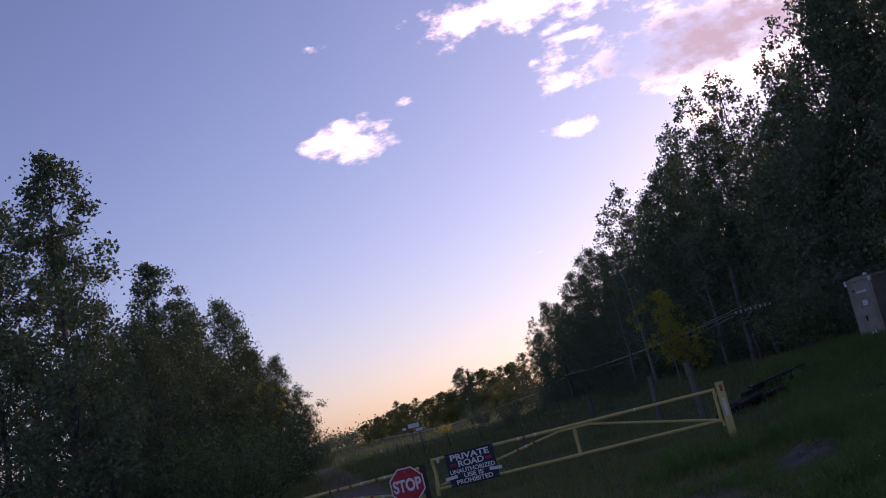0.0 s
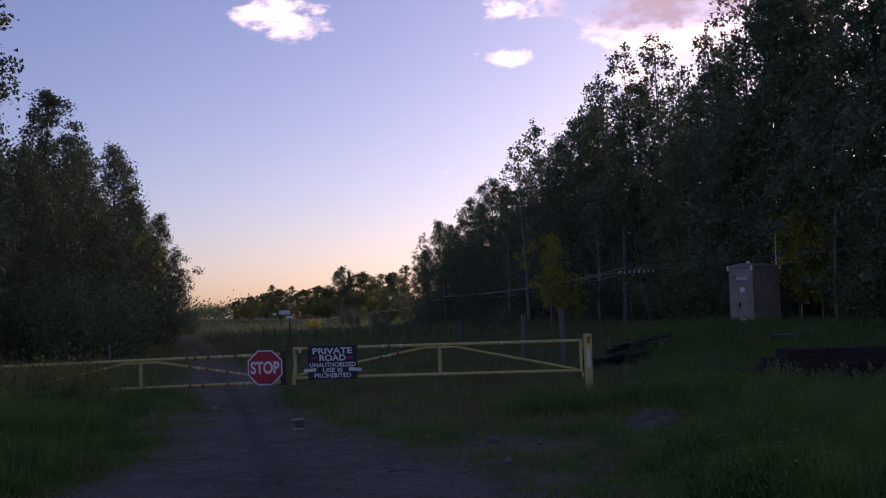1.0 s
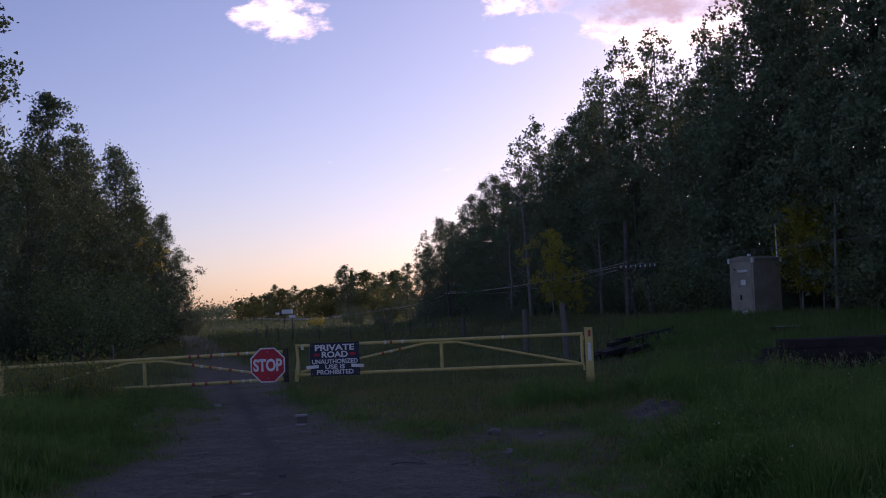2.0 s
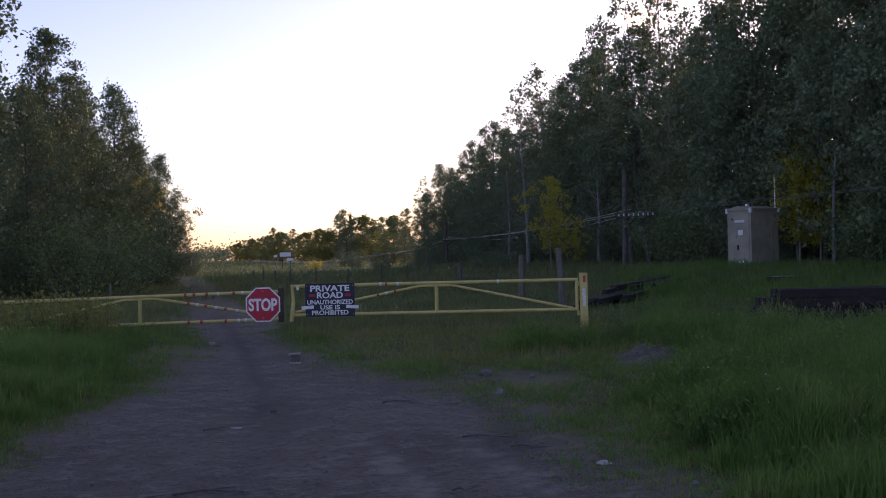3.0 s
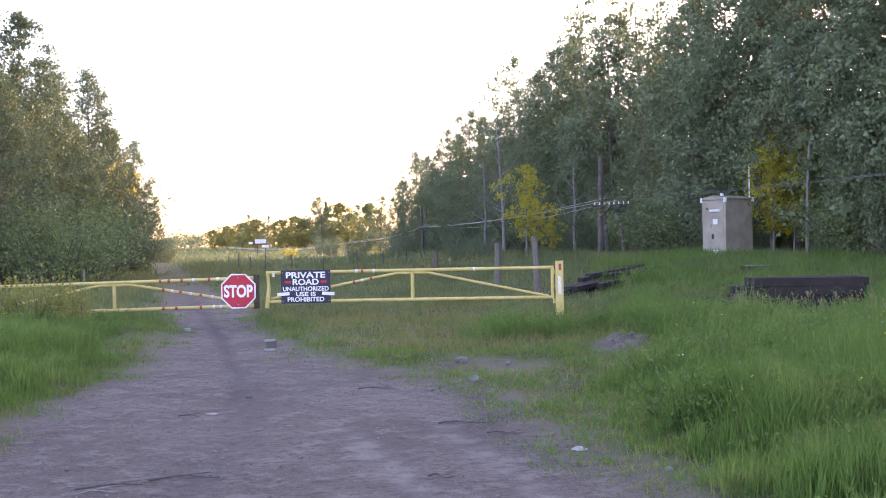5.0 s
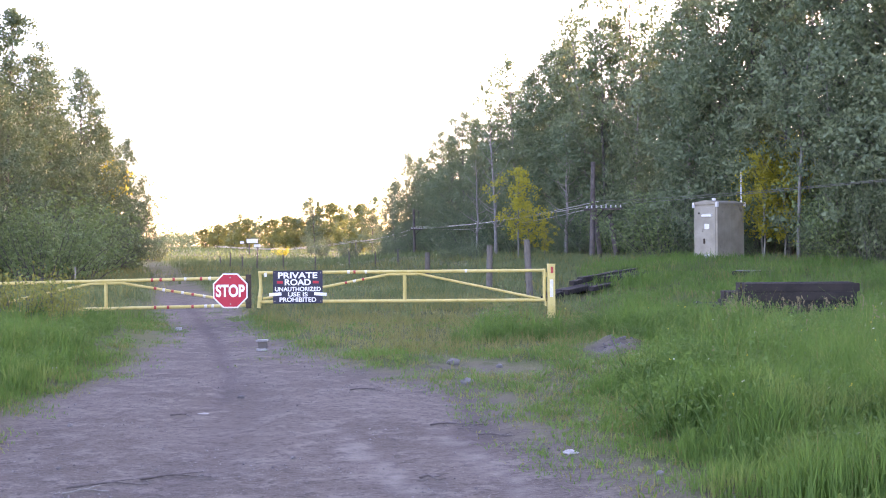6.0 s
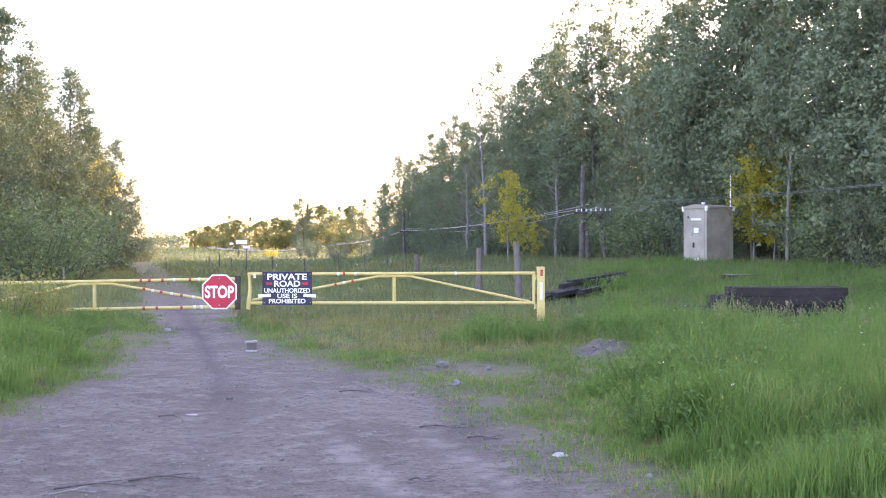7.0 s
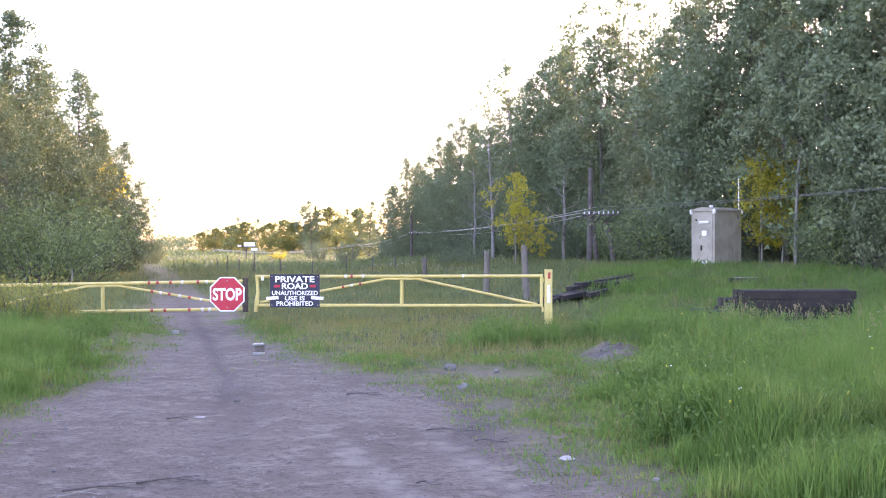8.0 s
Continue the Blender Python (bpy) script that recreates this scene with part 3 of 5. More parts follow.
board = thing("road_sign", (-3.227, GATE_Y - 0.06, 0.707), "dark navy private road sign with white lettering on the gate", "sign")
part("panel", block((1.08, 0.008, 0.72), (0, 0, 0), bevel=0.003), M_SIGN_NAVY, board)
for body, w, h, z, bold in (("PRIVATE", 0.86, 0.135, 0.255, 0.03), ("ROAD", 0.57, 0.135, 0.105, 0.03), ("UNAUTHORIZED", 1.00, 0.098, -0.045, 0.025), ("USE IS", 0.43, 0.095, -0.160, 0.025), ("PROHIBITED", 0.80, 0.100, -0.275, 0.025)):
    lettering(body, w, h, (0, -0.007, z), board, M_SIGN_WHITE, bold)
for sx in (-1, 1):
    part("red_bar", block((0.13, 0.006, 0.055), (0.39 * sx, -0.006, 0.105), bevel=0.001), M_SIGN_RED, board, "red bar")
    part("white_strip", block((0.27, 0.006, 0.07), (0.49 * sx, -0.010, -0.155), (0, 4 * sx, 0), bevel=0.002), M_SIGN_WHITE, board, "white tape strip past the edge")
    for dz in (-0.31, 0.31):
        part("bolt", rod((0.5 * sx, -0.012, dz), (0.5 * sx, 0.03, dz), 0.011, n=8), M_ALU, board)


# ---- signal cabinet on the bank ----
def signal_cabinet(x, y, turn):
    z = float(land(x, y)) - 0.02
    w, d, h = 1.17, 1.60, 2.33
    ob = thing("signal_cabinet", (x, y, z), "tall weathered aluminium railway signal cabinet on the grassy bank", "cabinet", turn=turn)
    part("body", block((w, d, h), (0, 0, h / 2 + 0.03), bevel=0.02), M_ALU, ob)
    bm = bmesh.new()
    pts = [(-w / 2 - 0.04, 0), (-w / 2 - 0.04, 0.07), (0, 0.17), (w / 2 + 0.04, 0.07), (w / 2 + 0.04, 0)]
    front = [bm.verts.new((px, -d / 2 - 0.05, pz + h + 0.03)) for px, pz in pts]
    back = [bm.verts.new((px, d / 2 + 0.05, pz + h + 0.03)) for px, pz in pts]
    bm.faces.new(front)
    bm.faces.new(back[::-1])
    for k in range(5):
        bm.faces.new((front[k], back[k], back[(k + 1) % 5], front[(k + 1) % 5]))
    bmesh.ops.recalc_face_normals(bm, faces=bm.faces)
    part("roof", bm, M_ALU, ob, "shallow gabled metal roof")
    door = part("door", block((w - 0.14, 0.03, h - 0.16), (0, -d / 2 - 0.012, h / 2 + 0.03), bevel=0.01), M_ALU, ob)
    part("handle", block((0.06, 0.06, 0.20), (-0.02, -d / 2 - 0.06, 0.92), bevel=0.015), M_STEEL_DARK, door, "dark door handle")
    part("vent_hood", block((0.50, 0.09, 0.09), (0.12, -d / 2 - 0.06, 1.93), (18, 0, 0), bevel=0.015), M_SIGN_WHITE, door, "white vent hood")
    part("label_plate", block((0.24, 0.01, 0.20), (0.10, -d / 2 - 0.035, 1.50), bevel=0.003), M_SIGN_WHITE, door, "white label plate")
    part("label_plate", block((0.26, 0.01, 0.20), (0.12, -d / 2 - 0.035, 0.30), bevel=0.003), M_SIGN_WHITE, door, "white label plate")
    part("hasp", block((0.07, 0.03, 0.07), (-0.30, -d / 2 - 0.04, 2.02), bevel=0.01), M_STEEL_DARK, door)
    part("vent_hood", block((0.36, 0.07, 0.06), (0.1, -d / 2 - 0.05, 0.12), (18, 0, 0), bevel=0.01), M_ALU, door)
    for sx in (-1, 1):
        for sy in (-1, 1):
            part("lifting_eye", block((0.11, 0.11, 0.20), (sx * (w / 2), sy * (d / 2), h + 0.02), bevel=0.03), M_SIGN_WHITE, ob, "pale lifting lug")
    part("lifting_eye", block((0.12, 0.12, 0.14), (0, -0.3, h + 0.22), bevel=0.03), M_SIGN_WHITE, ob, "pale roof vent")
    part("corner_seam", block((0.05, 0.02, h), (w / 2 + 0.005, -d / 2 - 0.002, h / 2 + 0.03), bevel=0.005), M_ALU, ob)
    for k in range(1, 4):
        part("side_seam", block((0.012, 0.03, h - 0.1), (w / 2 + 0.004, -d / 2 + d * k / 4, h / 2 + 0.03), bevel=0.003), M_ALU, ob)
    part("aerial", rod((w / 2 - 0.1, d / 2 - 0.05, h), (w / 2 - 0.1, d / 2 - 0.05, h + 1.35), 0.030, 0.020, n=8), M_SIGN_WHITE, ob, "thin pale whip aerial")
    part("plinth", block((w - 0.1, d - 0.1, 0.30), (0, 0, -0.08), bevel=0.02), M_STONE, ob)
    return ob


signal_cabinet(10.85, 45.8, -54)


# ---- timber piles ----
def tie(x, y, z, length, turn, tilt=0.0, name="railway_tie", group="stack of old ties", size=(0.23, 0.19)):
    bm = block((length, size[0], size[1]), (0, 0, size[1] / 2), bevel=0.014)
    for v in bm.verts:
        v.co.y += 0.012 * math.sin(v.co.x * 5 + x * 3)
        v.co.z += 0.008 * math.sin(v.co.x * 7 + y * 5)
    ob = part(name, bm, M_CREOSOTE)
    ob.matrix_basis = pose(x, y, z, 0, tilt, turn)
    return tagged(ob, "dark creosoted railway tie in an overgrown stack", "timber", group)


base_z = float(land(8.0, 26.2)) - 0.02
for layer, (x0, count, length) in enumerate(((7.75, 5, 2.75), (7.72, 5, 2.82), (7.74, 5, 2.72), (7.86, 3, 2.55))):
    for k in range(count):
        tie(x0 + rng.uniform(-0.06, 0.06), 25.7 + k * 0.26 + rng.uniform(-0.02, 0.02), base_z - 0.065 + 0.192 * layer, length, rng.uniform(-1.0, 1.0))
for k in range(4):
    tie(6.05 + rng.uniform(-0.05, 0.05), 25.5 + k * 0.27, base_z + 0.06, 0.85, rng.uniform(-3, 3), 4)
for k, (x, y, length, turn, lift) in enumerate(((4.6, 36.6, 9.0, 67, 0.02), (4.95, 36.5, 8.4, 68.5, 0.04), (5.3, 36.7, 9.4, 65.5, 0.0), (5.65, 36.4, 7.6, 66.5, 0.02), (4.9, 37.0, 7.2, 70, 0.21), (5.35, 37.4, 6.0, 64, 0.20), (6.4, 38.6, 7.0, 61, 0.03), (6.75, 38.4, 6.2, 63, 0.0))):
    tie(x, y, float(land(x, y)) + lift, length, turn, -1.5, "long_timber", "pile of long timbers", (0.17, 0.13))
for k in range(5):
    x, y = 3.0 + 0.75 * k, 32.5 + 1.5 * k
    tie(x, y, float(land(x, y)) + 0.0, 1.5, rng.uniform(20, 90), rng.uniform(-6, 6), "broken_tie", "pile of long timbers")
tie(9.15, 34.7, float(land(9.15, 34.7)) + 0.0, 1.1, 8, 0, "broken_tie", "pile of long timbers")
plank = part("plank", block((0.85, 0.14, 0.035), (0, 0, 0.015), bevel=0.004), M_PALE)
plank.matrix_basis = pose(9.15, 34.66, float(land(9.15, 34.7)) + 0.195, 0, 0, 4)
tagged(plank, "pale bare plank lying on a tie in the grass", "plank")

# ---- posts, poles and wires ----
def old_post(x, y, h, r, lean, mat=M_POST, name="fence_post", label="weathered grey round timber post in long grass", group="old timber posts"):
    z = float(land(x, y)) - 0.1
    bm = rod((0, 0, 0), (math.sin(radians(lean)) * h, 0, h + 0.1), r, r * 0.9, 10)
    for v in bm.verts:
        v.co += Vector((0.1, 0.1, 0.12 if v.co.z > h * 0.5 else 0)) * r * (noise.noise(v.co * 6 + Vector((x, y, 0))))
    ob = part(name, bm, mat)
    ob.location = (x, y, z)
    return tagged(ob, label, "post", group)


old_post(2.42, 33.2, 1.72, 0.105, -3)
old_post(1.42, 38.0, 1.55, 0.105, 1)
old_post(-0.80, 50.0, 1.2, 0.12, 0)
old_post(-15.6, 48.5, 0.80, 0.04, 1, M_DEAD, "stake", "thin pale wooden stake at the wood's edge")
for k, (x, y) in enumerate(((-4.4, 72), (-6.1, 73), (-8.4, 74), (-10.4, 74), (-12.3, 75), (-13.4, 76), (-2.9, 70), (-14.6, 78), (-16.4, 84))):
    old_post(x, y, 1.02 + 0.12 * math.sin(k * 2.1), 0.045, 3 * math.sin(k * 3.7), M_POLE, "fence_post", "thin dark fence post in the meadow", "meadow fence posts")


def telegraph_pole(x, y, h, lean=0.0):
    z = float(land(x, y)) - 0.1
    ob = thing("telegraph_pole", (x, y, z), "old dark timber telegraph pole with a low crossarm of insulators", "pole", "telegraph poles", 10)
    top = Vector((math.sin(radians(lean)) * h, 0, h))
    part("pole", rod((0, 0, 0), top, 0.15, 0.11, 12), M_POLE, ob)
    arm = part("crossarm", block((2.0, 0.1, 0.11), (0.55, -0.16, 2.62), (0, -1.5, 0), bevel=0.01), M_POLE, ob)
    for k in range(8):
        part("insulator", rod((-0.3 + 0.25 * k, -0.16, 2.66 + 0.006 * k), (-0.3 + 0.25 * k, -0.16, 2.80 + 0.006 * k), 0.045, 0.03, 8), M_GLASS_INS, arm, "white insulator")
    part("brace", rod((0.0, -0.12, 2.0), (0.55, -0.18, 2.58), 0.025, n=6), M_STEEL_DARK, ob)
    part("brace", rod((1.15, -0.1, 2.58), (0.65, -0.15, 2.2), 0.02, n=6), M_STEEL_DARK, ob)
    return ob


POLES = [(7.35, 58.0), (-3.1, 115.0), (-13.5, 172.0), (17.8, 1.0)]
telegraph_pole(*POLES[0], 5.0, 1)
telegraph_pole(*POLES[1], 4.6, -1)
old_post(*POLES[2], 1.75, 0.12, 4, M_POLE, "broken_pole", "broken leaning pole stump holding up slack wires", "broken poles")
for x, y, h, lean in ((7.9, 59.0, 2.5, -6), (8.7, 58.6, 2.3, -9)):
    old_post(x, y, h, 0.13, lean, M_POLE, "broken_pole", "broken leaning pole stump at the wood's edge", "broken poles")


def wire(a, b, sag, r=0.012, mat=M_WIRE):
    f = np.linspace(0, 1, 25)[:, None]
    pts = np.array(a) * (1 - f) + np.array(b) * f
    pts[:, 2] -= sag * 4 * (f * (1 - f))[:, 0]
    v, q = tubes([(pts, np.full(25, r))], 5)
    ob = new("overhead_wire", raw_mesh("overhead_wire", v, [q], mat, True))
    tagged(ob, "slack grey overhead wire strung between old poles", "wire", "telegraph wires")


# past the second pole the line has come down and sinks into the grass
WIRE_ENDS = [(POLES[3], 3.55), (POLES[0], 3.50), (POLES[1], 3.20), (POLES[2], 2.05), ((-31.0, 220.0), 0.75), ((-58.0, 290.0), 1.35)]
for off, dz, sag in ((0.0, 0.0, 0.25), (0.35, 0.22, 0.40), (0.8, 0.08, 0.62)):
    for (a, za), (b, zb) in zip(WIRE_ENDS[:-1], WIRE_ENDS[1:]):
        near = a is POLES[3]
        if near and off > 0.5:
            continue
        wire((a[0] + off, a[1] - 0.17, za + dz), (b[0] + off, b[1] - 0.17, zb + dz), sag if za > 3 else 0.12, 0.009 if near else 0.018 if a is POLES[0] else 0.030, M_WIRE_DARK if near else M_WIRE)

# white panels far down the line
panels = thing("white_panels", (-25.6, 152.0, float(land(-25.6, 152.0))), "small white equipment panels on dark posts in the meadow", "sign")
part("post", rod((-0.3, 0, 0), (-0.3, 0, 2.2), 0.08), M_POLE, panels)
part("post", rod((0.75, 0, 0), (0.75, 0, 1.6), 0.08), M_POLE, panels)
part("panel", block((1.45, 0.06, 0.55), (0.1, -0.1, 2.05), bevel=0.01), M_SIGN_WHITE, panels)
part("panel", block((0.85, 0.06, 0.35), (0.75, -0.1, 1.40), bevel=0.01), M_SIGN_WHITE, panels)
part("panel", block((0.5, 0.06, 0.28), (-1.2, -0.1, 1.85), bevel=0.01), M_SIGN_WHITE, panels)
part("bar", block((2.4, 0.05, 0.08), (-0.2, -0.05, 1.75)), M_POLE, panels)


# ---- trees ----
def bough(start, yaw, rise, length, bend=0.25, k=5):
    f = np.linspace(0, 1, k)
    way = np.array([math.cos(yaw) * math.cos(rise), math.sin(yaw) * math.cos(rise), math.sin(rise)])
    pts = np.asarray(start) + f[:, None] * length * way
    pts[:, 2] += bend * length * f ** 2
    return pts + rng.normal(0, 0.03 * length, (k, 3)) * f[:, None]


def grow_tree(height, bare_to, radius, clumps, per, leaf_size, spread, peak=0.35, girth=0.13, lean=0.02, lobes=0.35, limb=0.24):
    """A leaning trunk whose limbs each carry a clump of leaves, inside an uneven egg-shaped crown, as arrays."""
    k = 9
    f = np.linspace(0, 1, k)
    sway = rng.normal(0, lean * height, 2)
    trunk = np.stack([sway[0] * f ** 2 + rng.normal(0, 0.08, k) * f, sway[1] * f ** 2 + rng.normal(0, 0.08, k) * f, height * 0.95 * f], -1)
    paths, cents = [(trunk, girth * (1 - f) ** 0.8 + 0.012)], []
    phase = rng.uniform(0, 6.28, 4)
    for n in range(clumps):
        t = ((n + rng.uniform(0, 1)) / clumps) ** 0.9
        yaw = n * 2.4 + rng.uniform(-0.6, 0.6)
        shape = math.sin(math.pi * min(1, 0.5 * (t + 0.10) / peak)) if t < peak else math.cos(0.5 * math.pi * (t - peak) / (1.03 - peak)) ** 0.8
        lobe = 1 + lobes * math.sin(2 * yaw + phase[0] + 5 * t) + lobes * 0.8 * math.sin(11 * t + phase[1] + yaw)
        reach = radius * max(0.06, shape * lobe) * (rng.uniform(0.15, 1.0) ** 0.5)
        z = height * (bare_to + (1 - bare_to) * t)
        foot_h = max(0.04, (z - 0.55 * reach) / height - 0.03)
        foot = np.array([np.interp(foot_h, f, trunk[:, i]) for i in range(3)])
        axis = np.array([np.interp(min(1, z / height), f, trunk[:, i]) for i in range(2)])
        tip = np.array([axis[0] + math.cos(yaw) * reach, axis[1] + math.sin(yaw) * reach, z + rng.normal(0, 0.15)])
        g = np.linspace(0, 1, 5)[:, None]
        pts = foot * (1 - g) + tip * g + np.array([0, 0, -0.12 * reach]) * (4 * g * (1 - g)) + rng.normal(0, 0.03 * reach + 0.01, (5, 3)) * g
        paths.append((pts, np.linspace(limb, limb / 6, 5) * girth * (1.15 - 0.7 * t)))
        size = rng.uniform(0.55, 1.35) * (0.65 + 0.35 * shape)
        num = int(per * size ** 1.5)
        ball = rng.normal(0, 1, (num, 3)) * spread * 0.84 * size * np.array([1, 1, 0.8])
        cents.append(tip + ball)
        stray = max(2, num // 18)
        along = rng.uniform(0.4, 1, stray)[:, None]
        cents.append(foot * (1 - along) + tip * along + rng.normal(0, 0.16, (stray, 3)))
    (tv, tf), (bv, bf) = tubes(paths[:1], 8), tubes(paths[1:], 3)
    return (np.concatenate([tv, bv]), np.concatenate([tf, bf + len(tv)])), leaves(np.concatenate(cents), leaf_size, simple=True)


def grow_conifer(height, radius):
    f = np.linspace(0, 1, 6)
    trunk = np.stack([f * 0, f * 0, height * f], -1)
    paths, cent = [(trunk, 0.14 * (1 - f) + 0.01)], []
    for n in range(90):
        h = 0.06 + 0.93 * n / 90
        reach = radius * (1 - h) ** 0.85 * rng.uniform(0.75, 1.1) + 0.1
        pts = bough((0, 0, height * h), n * 2.4, -0.15, reach, 0.1)
        paths.append((pts, np.linspace(0.03, 0.006, 5)))
        s = rng.uniform(0.1, 1.0, 60)
        cent.append(np.stack([np.interp(s, np.linspace(0, 1, 5), pts[:, i]) for i in range(3)], -1) + rng.normal(0, 0.10, (60, 3)) - [0, 0, 0.05])
    return tubes(paths, 3), leaves(np.concatenate(cent), 0.18, 1.0, True)


def grow_shrub(height, radius, stems, per, leaf_size):
    paths, cent = [], []
    for n in range(stems):
        r = radius * math.sqrt(rng.uniform(0, 1)) * 0.45
        yaw = rng.uniform(0, 6.28)
        pts = bough((r * math.cos(yaw), r * math.sin(yaw), 0), yaw, rng.uniform(0.7, 1.4), height * rng.uniform(0.55, 1.0), 0.05)
        pts[:, 2] *= height / max(height, pts[-1, 2])
        paths.append((pts, np.linspace(0.02, 0.004, 5)))
        s = rng.uniform(0.2, 1.05, per)
        cent.append(np.stack([np.interp(s, np.linspace(0, 1, 5), pts[:, i]) for i in range(3)], -1) + rng.normal(0, 0.11 * radius + 0.06, (per, 3)))
    cent = np.concatenate(cent)
    cent[:, 2] = np.abs(cent[:, 2])
    return tubes(paths, 3), leaves(cent, leaf_size, simple=leaf_size < 0.1)


def plant(name, grown, bark, leaf, label, category, group):
    """The first of a kind of tree; the others are copies of it."""
    ob = thing(name, (0, 0, 0), label, category, group)
    (tv, tf), (lv, lf) = grown
    stem = "trunk" if category == "tree" else "stem"
    for pname, v, fc, mat in ((stem, tv, tf, bark), ("crown", lv, lf, leaf)):
        p = new(pname, raw_mesh(pname, v, [fc], mat, pname == stem))
        p.parent = ob
        if pname != "trunk":
            tagged(p, kind="stuff")
    return ob


A_GROUP = "broadleaf trees of the wood"
KINDS = {
    "wide": (plant("aspen_tree", grow_tree(15, 0.10, 3.1, 120, 165, 0.150, 0.37), M_BARK, M_LEAF, "tall green aspen with a ragged crown and grey trunk", "tree", A_GROUP), 15),
    "slim": (plant("aspen_tree", grow_tree(15, 0.14, 2.2, 110, 155, 0.148, 0.33, 0.3), M_BARK, M_LEAF_DARK, "slender dark green aspen with a pointed crown", "tree", A_GROUP), 15),
    "full": (plant("poplar_tree", grow_tree(14, 0.03, 3.3, 130, 170, 0.150, 0.41, 0.3), M_BARK, M_LEAF_DARK, "dense dark green poplar with foliage down to the grass", "tree", A_GROUP), 14),
    "back": (plant("poplar_tree", grow_tree(14, 0.03, 3.5, 90, 60, 0.25, 0.46, 0.3), M_BARK, M_LEAF_DARK, "dense dark green poplar deeper in the wood", "tree", A_GROUP), 14),
    "round": (plant("maple_tree", grow_tree(10, 0.05, 2.9, 100, 100, 0.26, 0.42, 0.45, 0.13, 0.02, 0.45), M_BARK, M_LEAF_FAR, "round-crowned green tree at the edge of the clearing", "tree", A_GROUP), 10),
    "lacy": (plant("aspen_tree", grow_tree(15, 0.38, 2.4, 64, 60, 0.17, 0.27, 0.5, 0.085), M_BARK, M_LEAF, "thin open-crowned aspen standing above the wood", "tree", A_GROUP), 15),
    "birch": (plant("birch_tree", grow_tree(12, 0.32, 1.7, 60, 58, 0.16, 0.26, 0.4, 0.075, 0.07), M_BIRCH, M_LEAF, "young birch with a bare pale trunk below its crown", "tree", A_GROUP), 12),
    "sunny": (plant("young_aspen", grow_tree(7, 0.24, 1.5, 50, 58, 0.15, 0.27, 0.62, 0.06, 0.03, 0.5), M_BIRCH, M_LEAF_SUN_TINT, "young aspen with a sunlit yellow painted into its leaf colour", "tree", A_GROUP), 7),
    "snag": (plant("dead_tree", grow_tree(10, 0.30, 2.2, 26, 1, 0.08, 0.1, 0.4, 0.13, 0.05, 0.35, 0.42), M_DEAD, M_LEAF_BROWN, "bare dead tree with pale grey branches", "tree", A_GROUP), 10),
    "spruce": (plant("spruce_tree", grow_conifer(10, 1.7), M_BARK, M_NEEDLE, "dark narrow spruce among the broadleaf trees", "tree", A_GROUP), 10),
    "shrub": (plant("shrub", grow_shrub(3.2, 1.5, 34, 105, 0.098), M_BARK, M_LEAF, "green leafy shrub at the edge of the wood", "shrub", "shrubs along the wood"), 3.2),
    "dark_shrub": (plant("shrub", grow_shrub(3.8, 1.8, 36, 105, 0.099), M_BARK, M_LEAF_DARK, "dark green shrub at the edge of the wood", "shrub", "shrubs along the wood"), 3.8),
    "fresh_shrub": (plant("shrub", grow_shrub(3.4, 1.5, 34, 100, 0.095), M_BARK, M_LEAF_FRESH, "fresh mid-green shrub before the darker wood", "shrub", "shrubs along the wood"), 3.4),
    "light_shrub": (plant("shrub", grow_shrub(2.0, 1.2, 22, 75, 0.12), M_BARK, M_LEAF_SUN_TINT, "meadow shrub with a sunlit yellow-green painted into its leaves", "shrub", "shrubs along the wood"), 2.0),
    "rusty_shrub": (plant("roadside_shrub", grow_shrub(1.5, 1.3, 28, 48, 0.09), M_BARK, M_LEAF_BROWN, "thin brownish shrub in front of the gate", "shrub", "shrubs along the wood"), 1.5),
    "herb": (plant("wild_herb", grow_shrub(0.7, 0.30, 8, 50, 0.032), M_WEED, M_WEED, "upright leafy green herb in the long grass", "weed", "wild herbs"), 0.7),
    "tall_weed": (plant("tall_weed", grow_shrub(0.9, 0.36, 16, 48, 0.052), M_WEED, M_WEED, "tall bushy green weed growing by the gate", "weed", "tall weeds by the gate"), 0.9),
    "weed": (plant("weed_clump", grow_shrub(0.75, 0.75, 26, 110, 0.055), M_LEAF_DARK, M_WEED, "dark green leafy weed clump in the grass", "weed", "weed clumps"), 0.75),
}
used = set()


def stand(kind, x, y, height, wide=1.0):
    ob, h0 = KINDS[kind]
    s = height / h0
    m = pose(x, y, float(land(x, y)) - 0.06, 0, 0, rng.uniform(0, 360)) @ Matrix.Diagonal((s * wide, s * wide, s, 1))
    if kind in used:
        return copy_thing(ob, m)
    used.add(kind)
    ob.matrix_basis = m
    return ob


def open_ride(x, y):
    """Narrow rides through the wood, through which the sky and the low sun come."""
    for sx, sy, dx, dy, half in ((13.2, 46.0, 0.56, 0.83, 1.5), (4.3, 62.0, 0.56, 0.83, 1.5), (15.6, 41.0, 0.353, 0.936, 0.6)):
        along = (x - sx) * dx + (y - sy) * dy
        if along > 1.0 and abs((x - sx) * dy - (y - sy) * dx) < half:
            return True
    return False


def wood_edge(y):
    return 13.0 - 0.22 * (y - 48)


